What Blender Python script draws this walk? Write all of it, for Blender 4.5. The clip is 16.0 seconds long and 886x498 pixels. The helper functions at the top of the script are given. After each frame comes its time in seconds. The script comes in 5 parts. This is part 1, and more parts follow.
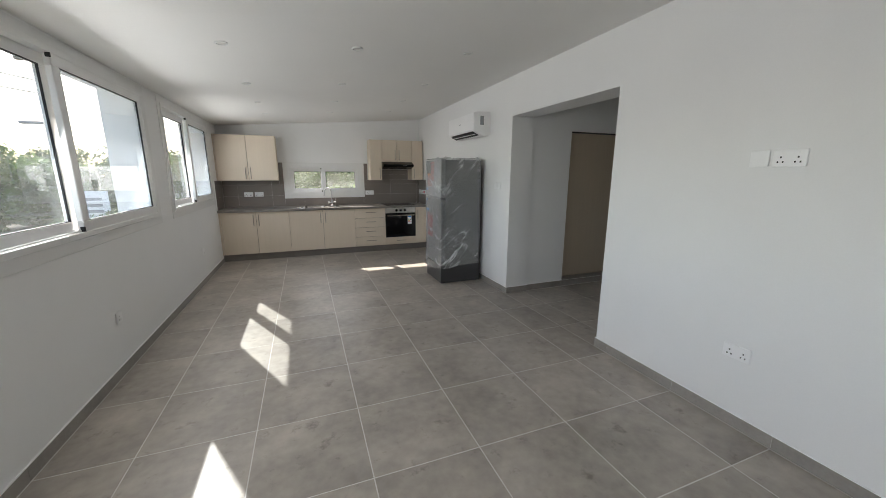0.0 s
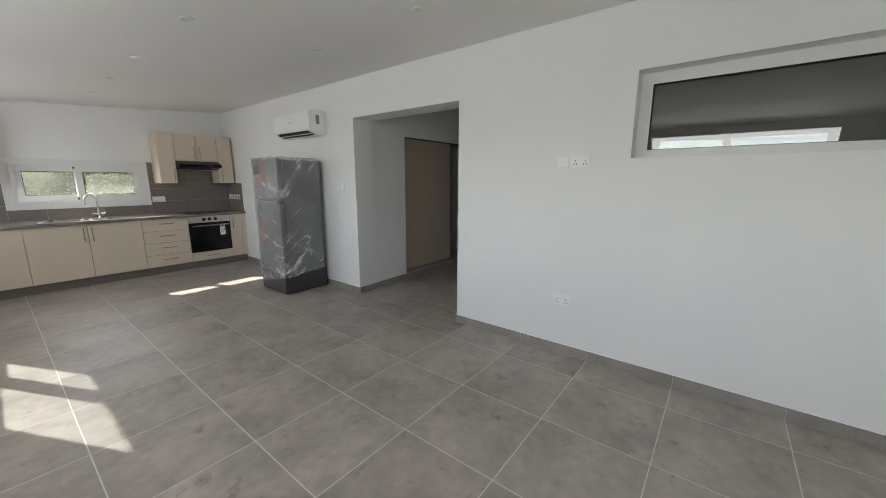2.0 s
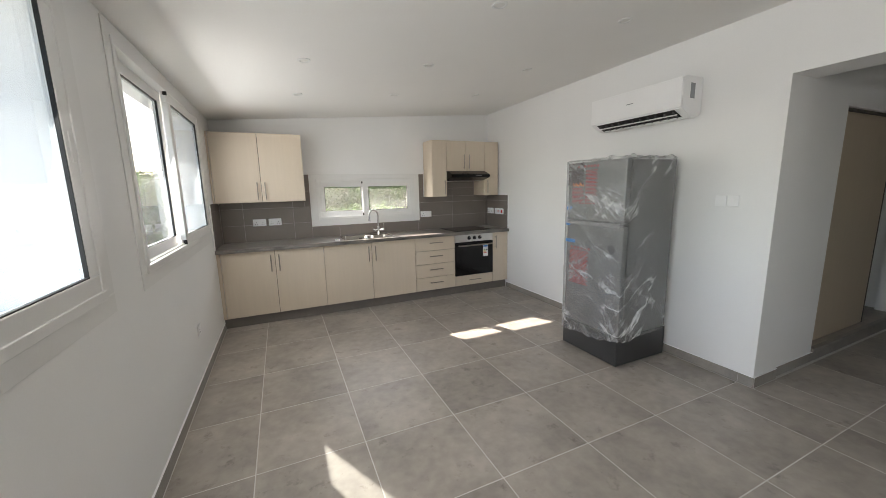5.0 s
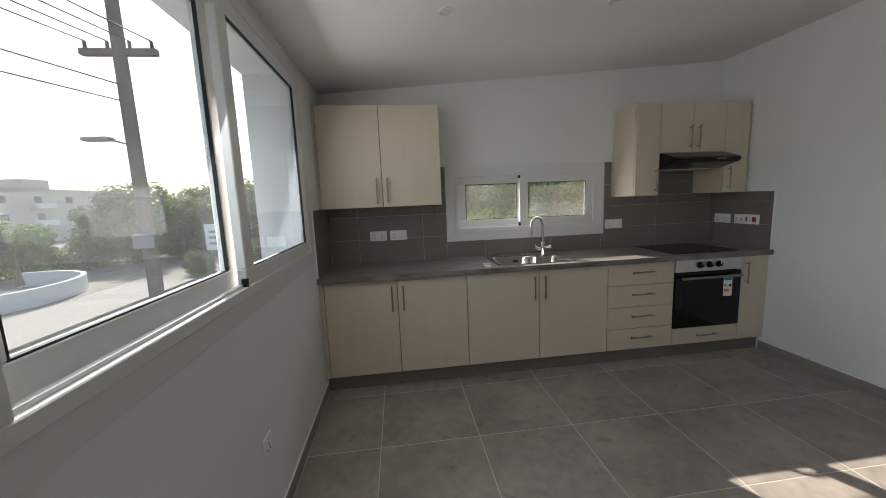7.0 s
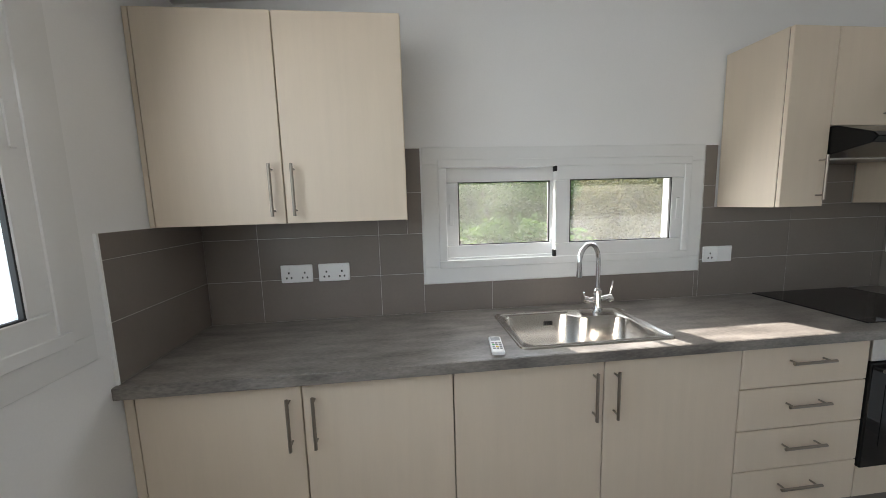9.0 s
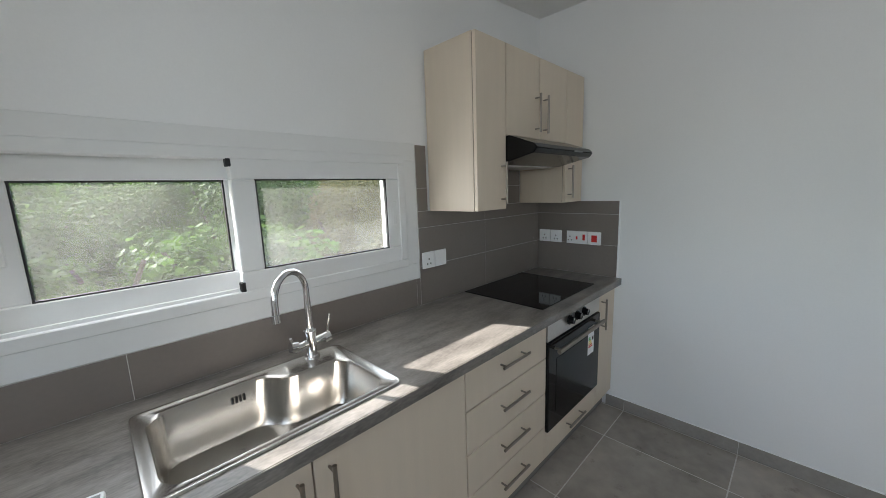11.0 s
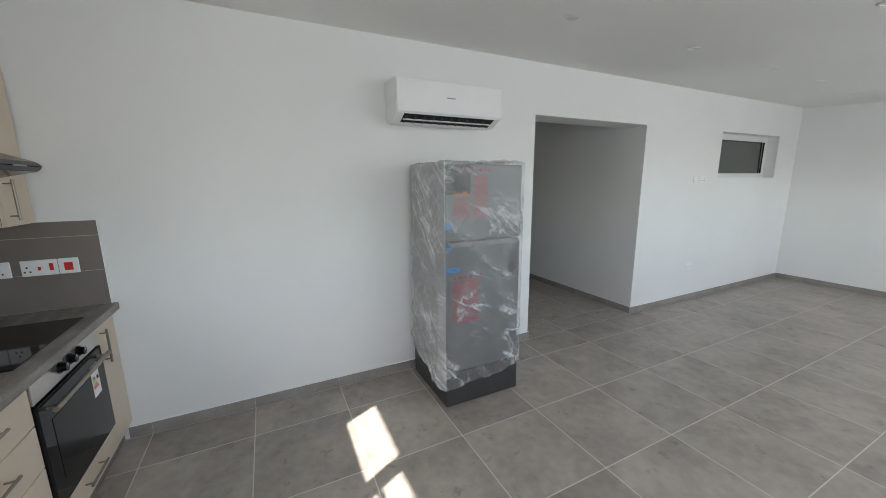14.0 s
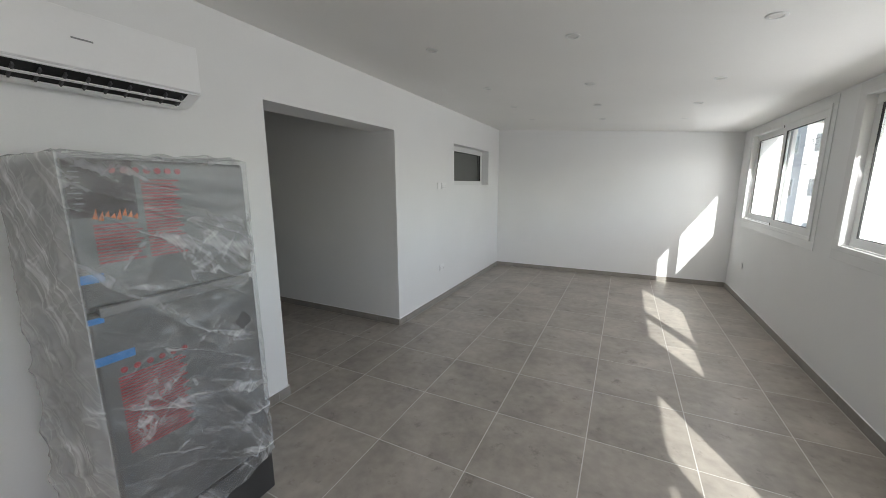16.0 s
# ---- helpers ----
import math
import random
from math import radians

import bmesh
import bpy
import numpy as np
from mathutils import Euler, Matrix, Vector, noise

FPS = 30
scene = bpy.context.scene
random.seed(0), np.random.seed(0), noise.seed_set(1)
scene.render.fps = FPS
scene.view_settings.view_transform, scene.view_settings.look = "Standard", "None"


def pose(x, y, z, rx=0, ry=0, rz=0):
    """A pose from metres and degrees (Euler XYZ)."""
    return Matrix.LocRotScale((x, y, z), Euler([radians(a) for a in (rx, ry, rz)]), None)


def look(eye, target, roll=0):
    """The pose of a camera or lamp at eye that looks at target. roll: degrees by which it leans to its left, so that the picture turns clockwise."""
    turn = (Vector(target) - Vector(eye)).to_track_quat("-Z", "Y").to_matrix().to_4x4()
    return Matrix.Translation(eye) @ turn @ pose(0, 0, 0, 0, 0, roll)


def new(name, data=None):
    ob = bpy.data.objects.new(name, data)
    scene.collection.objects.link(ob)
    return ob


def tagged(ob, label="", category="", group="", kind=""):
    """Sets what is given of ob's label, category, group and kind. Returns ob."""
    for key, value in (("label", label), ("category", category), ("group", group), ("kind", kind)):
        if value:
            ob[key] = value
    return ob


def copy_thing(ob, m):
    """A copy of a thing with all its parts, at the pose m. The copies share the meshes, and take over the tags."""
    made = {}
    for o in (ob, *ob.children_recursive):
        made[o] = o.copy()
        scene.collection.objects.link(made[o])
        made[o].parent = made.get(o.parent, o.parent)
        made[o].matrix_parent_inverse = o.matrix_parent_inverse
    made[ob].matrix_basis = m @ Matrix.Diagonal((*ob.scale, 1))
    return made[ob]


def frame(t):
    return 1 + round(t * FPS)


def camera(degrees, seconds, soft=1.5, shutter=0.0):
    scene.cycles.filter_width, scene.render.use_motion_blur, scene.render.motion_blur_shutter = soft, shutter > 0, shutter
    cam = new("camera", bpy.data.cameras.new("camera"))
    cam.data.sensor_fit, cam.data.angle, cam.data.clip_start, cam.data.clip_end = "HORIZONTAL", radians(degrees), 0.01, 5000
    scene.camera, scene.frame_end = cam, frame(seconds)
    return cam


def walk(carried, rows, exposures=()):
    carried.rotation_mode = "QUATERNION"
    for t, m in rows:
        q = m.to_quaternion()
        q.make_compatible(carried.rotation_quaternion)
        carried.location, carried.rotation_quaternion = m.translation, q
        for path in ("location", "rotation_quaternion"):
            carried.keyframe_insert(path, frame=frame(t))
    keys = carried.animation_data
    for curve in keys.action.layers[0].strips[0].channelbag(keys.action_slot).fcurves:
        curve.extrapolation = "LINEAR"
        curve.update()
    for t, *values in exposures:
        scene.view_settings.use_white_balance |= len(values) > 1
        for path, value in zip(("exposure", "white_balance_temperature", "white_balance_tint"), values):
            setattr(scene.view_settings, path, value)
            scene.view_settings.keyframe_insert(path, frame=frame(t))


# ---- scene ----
cam = camera(102.2, 16.0, soft=0.75)
PATH = [
    (0, (0.11, 0.027, 1.521), (0.812, 1.855, 1.113), 0.1),
    (0.5, (-0.068, -0.002, 1.501), (0.926, 1.69, 1.115), 0.2),
    (1, (-0.247, -0.027, 1.49), (1.002, 1.488, 1.106), 0.1),
    (1.5, (-0.355, 0.016, 1.463), (1.074, 1.366, 1.093), 0.1),
    (2, (-0.415, 0.253, 1.462), (1.132, 1.464, 1.085), 0.1),
    (2.5, (-0.445, 0.558, 1.453), (1.147, 1.707, 1.074), -0.1),
    (3, (-0.418, 0.938, 1.467), (1.157, 2.11, 1.084), -0.1),
    (3.5, (-0.442, 1.311, 1.492), (1.007, 2.635, 1.11), -0.7),
    (4, (-0.527, 1.75, 1.512), (0.723, 3.269, 1.154), -0.8),
    (4.5, (-0.556, 2.16, 1.494), (0.476, 3.839, 1.155), -1.0),
    (5, (-0.608, 2.601, 1.513), (0.199, 4.401, 1.183), -1.3),
    (5.2, (-0.697, 2.798, 1.47), (0.051, 4.627, 1.163), -0.7),
    (7.3, (-0.671, 4.662, 1.447), (-0.472, 6.633, 1.172), -2.4),
    (7.5, (-0.657, 4.823, 1.444), (-0.473, 6.795, 1.17), -2.2),
    (8, (-0.574, 5.204, 1.468), (-0.428, 7.179, 1.187), -2.5),
    (8.2, (-0.553, 5.371, 1.446), (-0.397, 7.348, 1.181), -2.2),
    (10.3, (0.076, 6.239, 1.53), (0.857, 8.053, 1.211), -2.4),
    (10.5, (0.091, 6.268, 1.518), (1.079, 7.978, 1.202), -2.2),
    (11, (0.086, 6.262, 1.513), (1.471, 7.667, 1.188), -2.0),
    (11.5, (0.033, 6.217, 1.524), (1.682, 7.297, 1.184), -1.9),
    (12, (-0.103, 6.172, 1.548), (1.74, 6.869, 1.2), -1.8),
    (12.5, (-0.202, 6.141, 1.576), (1.746, 6.42, 1.221), -1.2),
    (13, (-0.218, 6.108, 1.596), (1.744, 6.003, 1.224), -1.1),
    (13.5, (-0.233, 6.166, 1.608), (1.67, 5.677, 1.237), -0.7),
    (14, (-0.24, 6.199, 1.612), (1.524, 5.335, 1.237), -0.5),
    (14.5, (-0.144, 6.114, 1.575), (1.415, 4.917, 1.204), -0.2),
    (15, (0.0, 5.934, 1.579), (1.353, 4.509, 1.209), 0.1),
    (15.5, (0.106, 5.794, 1.612), (1.246, 4.192, 1.244), 0.2),
    (16, (0.235, 5.656, 1.623), (1.12, 3.898, 1.269), -0.3),
]
walk(cam, [(t, look(eye, target, roll)) for t, eye, target, roll in PATH],
     [(0.0, 1.95, 6830, 13), (2.0, 1.98, 6880, 13), (3.5, 1.98, 6880, 13), (4.5, 2.26, 7080, 14), (5.2, 2.27, 7080, 14), (7.3, 1.08, 6880, 13), (8.2, 1.74, 6780, 13), (10.3, 2.12, 6430, 10), (11.0, 1.86, 6380, 10),
      (11.5, 1.72, 6430, 11), (12.5, 1.93, 6680, 13), (13.0, 2.20, 6630, 12), (14.0, 2.23, 6530, 11), (15.0, 2.08, 6630, 11), (16.0, 1.94, 6780, 13)])

# ---------------------------------------------------------------- light
SUN = Vector((-0.655, 1.33, 1.0)).normalized()
world = bpy.data.worlds.new("world")
scene.world = world
world.use_nodes = True
wn = world.node_tree.nodes
sky = wn.new("ShaderNodeTexSky")
sky.sky_type, sky.sun_disc = "NISHITA", False
sky.sun_elevation = math.asin(SUN.z)
sky.sun_rotation = math.atan2(SUN.x, SUN.y)
sky.air_density, sky.dust_density = 1.0, 1.5
wn["Background"].inputs[1].default_value = 0.15
world.node_tree.links.new(sky.outputs[0], wn["Background"].inputs[0])
sun = new("sun", bpy.data.lights.new("sun", "SUN"))
sun.data.energy, sun.data.angle, sun.data.color = 4.2, radians(0.55), (1.0, 0.955, 0.89)
sun.matrix_world = look(SUN * 40, (0, 0, 0))


# daylight entering through each window opening
def window_light(name, centre, aim, width, height, watts):
    lamp = new(name, bpy.data.lights.new(name, "AREA"))
    lamp.data.shape, lamp.data.size, lamp.data.size_y = "RECTANGLE", width, height
    lamp.data.energy, lamp.data.color = watts, (0.95, 0.98, 1.0)
    lamp.matrix_world = look(centre, aim)


for y0, y1 in ((-0.80, 1.30), (1.82, 4.42), (5.02, 6.91)):
    window_light("window_light", (-1.33, (y0 + y1) / 2, 1.70), (0.67, (y0 + y1) / 2, 0.9), y1 - y0, 1.1, 2.2 * 1.1 * (y1 - y0))
window_light("window_light", (0.52, 7.66, 1.41), (0.52, 5.66, 0.7), 1.3, 0.5, 2.2 * 0.65)


# ---------------------------------------------------------------- materials
def material(name, color, rough=0.5, metal=0.0, vary=0.06, scale=6.0, fine=80.0, bump=0.05, coat=0.0, stretch=(1, 1, 1), rand=0.0, spec=0.5, stain=0.0):
    m = bpy.data.materials.new(name)
    m.use_nodes = True
    n, l = m.node_tree.nodes, m.node_tree.links
    b = n["Principled BSDF"]
    b.inputs["Roughness"].default_value = rough
    b.inputs["Metallic"].default_value = metal
    b.inputs["Coat Weight"].default_value = coat
    b.inputs["Specular IOR Level"].default_value = spec
    tc = n.new("ShaderNodeTexCoord")
    mp = n.new("ShaderNodeMapping")
    mp.inputs["Scale"].default_value = stretch
    l.new(tc.outputs["Object"], mp.inputs["Vector"])
    big, small = n.new("ShaderNodeTexNoise"), n.new("ShaderNodeTexNoise")
    big.inputs["Scale"].default_value, big.inputs["Detail"].default_value = scale, 6
    small.inputs["Scale"].default_value, small.inputs["Detail"].default_value = fine, 4
    source = mp.outputs[0]
    info = n.new("ShaderNodeObjectInfo")
    if rand:
        far = n.new("ShaderNodeVectorMath")
        far.operation = "MULTIPLY_ADD"
        far.inputs[1].default_value = (1, 1, 1)
        far_s = n.new("ShaderNodeMath")
        far_s.operation = "MULTIPLY"
        far_s.inputs[1].default_value = 57.0
        l.new(info.outputs["Random"], far_s.inputs[0])
        l.new(mp.outputs[0], far.inputs[0])
        l.new(far_s.outputs[0], far.inputs[2])
        source = far.outputs[0]
    l.new(source, big.inputs["Vector"])
    l.new(source, small.inputs["Vector"])
    mix = n.new("ShaderNodeMath")
    mix.operation = "MULTIPLY_ADD"
    mix.inputs[1].default_value = 0.65
    half = n.new("ShaderNodeMath")
    half.operation = "MULTIPLY"
    half.inputs[1].default_value = 0.35
    l.new(small.outputs[0], half.inputs[0])
    l.new(big.outputs[0], mix.inputs[0])
    l.new(half.outputs[0], mix.inputs[2])
    ramp = n.new("ShaderNodeValToRGB")
    lo = [max(0, c * (1 - 2.2 * vary)) for c in color[:3]]
    hi = [min(1, c * (1 + 2.2 * vary)) for c in color[:3]]
    ramp.color_ramp.elements[0].position, ramp.color_ramp.elements[1].position = 0.3, 0.7
    ramp.color_ramp.elements[0].color, ramp.color_ramp.elements[1].color = (*lo, 1), (*hi, 1)
    l.new(mix.outputs[0], ramp.inputs[0])
    out = ramp.outputs[0]
    if stain:
        sp = n.new("ShaderNodeTexNoise")
        sp.inputs["Scale"].default_value, sp.inputs["Detail"].default_value, sp.inputs["Roughness"].default_value = 9.0, 8, 0.7
        l.new(source, sp.inputs["Vector"])
        sr = n.new("ShaderNodeValToRGB")
        sr.color_ramp.elements[0].position, sr.color_ramp.elements[1].position = 0.58, 0.72
        sr.color_ramp.elements[0].color, sr.color_ramp.elements[1].color = (1, 1, 1, 1), (1 - stain, 1 - stain * 1.02, 1 - stain * 1.05, 1)
        l.new(sp.outputs[0], sr.inputs[0])
        mm = n.new("ShaderNodeMix")
        mm.data_type, mm.blend_type = "RGBA", "MULTIPLY"
        mm.inputs[0].default_value = 1.0
        l.new(out, mm.inputs[6])
        l.new(sr.outputs[0], mm.inputs[7])
        out = mm.outputs[2]
    if rand:
        hs = n.new("ShaderNodeHueSaturation")
        mr = n.new("ShaderNodeMapRange")
        mr.inputs[3].default_value, mr.inputs[4].default_value = 1 - rand, 1 + rand
        l.new(info.outputs["Random"], mr.inputs[0])
        l.new(mr.outputs[0], hs.inputs["Value"])
        l.new(out, hs.inputs["Color"])
        out = hs.outputs[0]
    l.new(out, b.inputs["Base Color"])
    rr = n.new("ShaderNodeMapRange")
    rr.inputs[3].default_value, rr.inputs[4].default_value = max(0.02, rough * 0.85), min(1, rough * 1.15)
    l.new(mix.outputs[0], rr.inputs[0])
    l.new(rr.outputs[0], b.inputs["Roughness"])
    if bump:
        bp = n.new("ShaderNodeBump")
        bp.inputs["Strength"].default_value, bp.inputs["Distance"].default_value = bump, 0.01
        l.new(mix.outputs[0], bp.inputs["Height"])
        l.new(bp.outputs[0], b.inputs["Normal"])
    return m


def glass(name, mirror=0.08, tint=(1, 1, 1), rough=0.0, dust=0.0):
    m = bpy.data.materials.new(name)
    m.use_nodes = True
    n, l = m.node_tree.nodes, m.node_tree.links
    n.remove(n["Principled BSDF"])
    clear, shine, mix = n.new("ShaderNodeBsdfTransparent"), n.new("ShaderNodeBsdfGlossy"), n.new("ShaderNodeMixShader")
    clear.inputs[0].default_value = (*tint, 1)
    shine.inputs["Roughness"].default_value = rough
    edge, power, add = n.new("ShaderNodeLayerWeight"), n.new("ShaderNodeMath"), n.new("ShaderNodeMath")
    edge.inputs[0].default_value = 0.5
    power.operation, power.inputs[1].default_value = "POWER", 4.0
    l.new(edge.outputs["Facing"], power.inputs[0])
    add.operation, add.use_clamp = "MULTIPLY_ADD", True
    add.inputs[1].default_value, add.inputs[2].default_value = 0.8, mirror
    l.new(power.outputs[0], add.inputs[0])
    l.new(add.outputs[0], mix.inputs[0])
    l.new(clear.outputs[0], mix.inputs[1])
    l.new(shine.outputs[0], mix.inputs[2])
    film_dust, veil, tc = n.new("ShaderNodeBsdfTranslucent"), n.new("ShaderNodeMixShader"), n.new("ShaderNodeTexCoord")
    film_dust.inputs[0].default_value = (0.85, 0.84, 0.80, 1)
    grime, span = n.new("ShaderNodeTexNoise"), n.new("ShaderNodeMapRange")
    grime.inputs["Scale"].default_value, grime.inputs["Detail"].default_value = 2.5, 6
    l.new(tc.outputs["Object"], grime.inputs["Vector"])
    span.inputs[1].default_value, span.inputs[2].default_value = 0.3, 0.7
    span.inputs[3].default_value, span.inputs[4].default_value = dust * 0.5, dust * 1.5
    l.new(grime.outputs[0], span.inputs[0])
    l.new(span.outputs[0], veil.inputs[0])
    l.new(mix.outputs[0], veil.inputs[1])
    l.new(film_dust.outputs[0], veil.inputs[2])
    l.new(veil.outputs[0], n["Material Output"].inputs[0])
    return m


M_WALL = material("white wall paint", (0.85, 0.85, 0.845), 0.75, vary=0.012, scale=1.3, fine=160, bump=0.04, spec=0.3)
M_CEIL = material("white ceiling paint", (0.86, 0.85, 0.83), 0.85, vary=0.012, scale=1.0, fine=120, bump=0.03, spec=0.2)
M_OUT = material("white outside render", (0.74, 0.72, 0.68), 0.9, vary=0.03, scale=3, fine=90, bump=0.2)
M_TILE = material("grey concrete-look porcelain", (0.345, 0.308, 0.270), 0.40, vary=0.145, scale=2.4, fine=15, bump=0.008, rand=0.05, stain=0.42)
M_GROUT = material("light cement grout", (0.62, 0.60, 0.57), 0.9, vary=0.05, scale=9, bump=0.1)
M_BASE = material("grey baseboard tile", (0.31, 0.285, 0.26), 0.45, vary=0.08, scale=5, fine=50, bump=0.02, rand=0.05)
M_CREAM = material("cream woodgrain laminate", (0.68, 0.58, 0.465), 0.5, vary=0.012, scale=2.2, fine=24, bump=0.006, stretch=(16, 16, 1.0), rand=0.012)
M_CREAM_IN = material("cream carcass edge", (0.60, 0.51, 0.41), 0.55, vary=0.02)
M_GAP = material("dark joint", (0.10, 0.08, 0.06), 0.8, vary=0.02)
M_TOP = material("grey-brown stone laminate worktop", (0.200, 0.182, 0.165), 0.34, vary=0.27, scale=3.4, fine=34, bump=0.02, stretch=(1.6, 5, 5), stain=0.25)
M_SPLASH = material("taupe glazed wall tile", (0.205, 0.175, 0.155), 0.34, vary=0.03, scale=5, fine=70, bump=0.006, rand=0.02)
M_KICK = material("grey kickboard", (0.19, 0.17, 0.155), 0.5, vary=0.06)
M_ALU = material("white powder-coated aluminium", (0.78, 0.78, 0.77), 0.38, vary=0.01, bump=0.0)
M_PLASTIC = material("white plastic", (0.90, 0.90, 0.90), 0.35, vary=0.008, bump=0.0)
M_BLACK = material("black rubber", (0.015, 0.015, 0.015), 0.6, vary=0.05)
M_DARK = material("black enamel", (0.006, 0.006, 0.0065), 0.17, vary=0.05, bump=0.0, spec=0.3)
M_BGLASS = material("black ceramic glass", (0.008, 0.008, 0.009), 0.05, vary=0.02, bump=0.0, spec=0.35)
M_STEEL = material("brushed stainless steel", (0.62, 0.60, 0.57), 0.30, 1.0, vary=0.05, scale=4, fine=60, bump=0.01, stretch=(1, 25, 1))
M_BOWL = material("satin stainless bowl", (0.50, 0.475, 0.44), 0.25, 1.0, vary=0.012, scale=3, fine=20, bump=0.0)
M_CHROME = material("polished chrome", (0.80, 0.80, 0.81), 0.06, 1.0, vary=0.01, bump=0.0)
M_NICKEL = material("brushed nickel bar", (0.33, 0.295, 0.255), 0.36, 1.0, vary=0.04, bump=0.01)
M_FRIDGE = material("dark graphite painted steel", (0.15, 0.15, 0.153), 0.36, 0.3, vary=0.03, scale=5, bump=0.0)
M_FRIDGE_BASE = material("charcoal painted steel", (0.062, 0.062, 0.064), 0.38, 0.3, vary=0.03, bump=0.0)
M_GRIP = material("satin silver grip", (0.24, 0.24, 0.245), 0.35, 0.5, vary=0.02, bump=0.0)
M_RED = material("red print", (0.34, 0.022, 0.03), 0.5, vary=0.15, scale=30)
M_ORANGE = material("orange print", (0.75, 0.18, 0.04), 0.5, vary=0.2, scale=25)
M_BLUE = material("blue tape", (0.02, 0.22, 0.60), 0.45, vary=0.1, scale=25)
M_DARKPRINT = material("dark maroon print", (0.018, 0.006, 0.006), 0.5, vary=0.2, scale=25)
M_REDSW = material("red switch plastic", (0.62, 0.02, 0.02), 0.35, vary=0.02, bump=0.0)
M_GREY = material("grey plastic", (0.28, 0.29, 0.30), 0.45, vary=0.03, bump=0.0)
M_VANE = material("dark grey plastic", (0.09, 0.09, 0.095), 0.5, vary=0.03, bump=0.0)
M_GREEN = material("green print", (0.05, 0.42, 0.10), 0.5, vary=0.05)
M_YELLOW = material("yellow print", (0.80, 0.62, 0.05), 0.5, vary=0.05)
M_DOOR = material("white painted door", (0.62, 0.61, 0.59), 0.45, vary=0.02)
M_TAUPE = material("taupe laminate door", (0.30, 0.25, 0.235), 0.5, vary=0.03, scale=2, fine=22, stretch=(12, 12, 1), bump=0.01)
M_STRAP = material("dark brown leather", (0.05, 0.03, 0.025), 0.6, vary=0.15, scale=14)
# shade inside the wardrobe, put into a darker wall colour
M_RECESS_SHADE = material("wall grey darkened as recess shade", (0.30, 0.30, 0.295), 0.6, vary=0.03, scale=3, fine=40)
M_BEIGE = material("beige laminate sliding door", (0.52, 0.43, 0.33), 0.5, vary=0.02, scale=2, fine=20, stretch=(12, 12, 1), bump=0.01)
M_BROWN = material("dark bronze trim", (0.07, 0.06, 0.05), 0.45, vary=0.05)
M_LENS = material("frosted lamp glass", (0.72, 0.71, 0.68), 0.4, vary=0.01, bump=0.0)
M_GLASS = glass("lightly tinted dusty window glass", 0.04, (0.80, 0.85, 0.87), dust=0.026)
M_GLASS_K = glass("dusty kitchen window glass", 0.04, (0.83, 0.86, 0.85), dust=0.034)
M_HATCH = glass("dark reflective glass", 0.20, (0.40, 0.45, 0.41))
M_SAND = material("dry sandy ground", (0.27, 0.23, 0.175), 0.95, vary=0.14, scale=0.5, fine=12, bump=0.4)
M_ROAD = material("worn asphalt", (0.13, 0.125, 0.12), 0.9, vary=0.10, scale=0.8, fine=60, bump=0.3)
M_PAVE = material("pale paving", (0.31, 0.27, 0.225), 0.9, vary=0.09, scale=1.5, fine=25, bump=0.2, rand=0.08)
M_LEAF = material("olive green leaves", (0.105, 0.165, 0.05), 0.6, spec=0.15, vary=0.35, scale=1.3, fine=9, bump=0.0)
M_LEAF2 = material("bright broad leaves", (0.135, 0.225, 0.05), 0.55, spec=0.2, vary=0.30, scale=2.0, fine=12, bump=0.0)
M_DRY = material("dry tan-olive twigs and leaves", (0.19, 0.175, 0.075), 0.8, vary=0.25, scale=2, fine=12, bump=0.0)


def leafy(m, amount=0.45):
    """Let light through a leaf material."""
    n, l = m.node_tree.nodes, m.node_tree.links
    through_leaf, mix = n.new("ShaderNodeBsdfTranslucent"), n.new("ShaderNodeMixShader")
    l.new(n["Principled BSDF"].inputs["Base Color"].links[0].from_socket, through_leaf.inputs[0])
    mix.inputs[0].default_value = amount
    l.new(n["Principled BSDF"].outputs[0], mix.inputs[1])
    l.new(through_leaf.outputs[0], mix.inputs[2])
    l.new(mix.outputs[0], n["Material Output"].inputs[0])


for leaf in (M_LEAF, M_LEAF2, M_DRY):
    leafy(leaf)
M_BARK = material("brown bark", (0.10, 0.075, 0.055), 0.9, vary=0.2, scale=6, bump=0.4)
M_POLE = material("weathered timber pole", (0.15, 0.12, 0.095), 0.85, vary=0.15, scale=4, fine=40, stretch=(8, 8, 0.6), bump=0.2)
M_FACADE = material("cream facade render", (0.60, 0.54, 0.45), 0.9, vary=0.04, scale=0.5, fine=20)
M_FACADE2 = material("pale grey facade render", (0.58, 0.57, 0.55), 0.9, vary=0.04, scale=0.5, fine=20)
M_PANE = material("far window pane", (0.06, 0.075, 0.09), 0.12, vary=0.05)
M_CAR = material("silver car paint", (0.52, 0.53, 0.55), 0.3, 0.4, vary=0.02, coat=0.6)
M_PLANT = material("teak wood", (0.22, 0.14, 0.08), 0.7, vary=0.1)


# ---------------------------------------------------------------- mesh helpers
def bx(x0, x1, y0, y1, z0, z1, bevel=0.0, seg=2):
    bm = bmesh.new()
    bmesh.ops.create_cube(bm, size=1)
    for v in bm.verts:
        v.co = Vector(((x0 + x1) / 2 + v.co.x * (x1 - x0), (y0 + y1) / 2 + v.co.y * (y1 - y0), (z0 + z1) / 2 + v.co.z * (z1 - z0)))
    if bevel:
        bmesh.ops.bevel(bm, geom=bm.edges[:], offset=bevel, segments=seg, affect="EDGES", profile=0.5)
    return bm


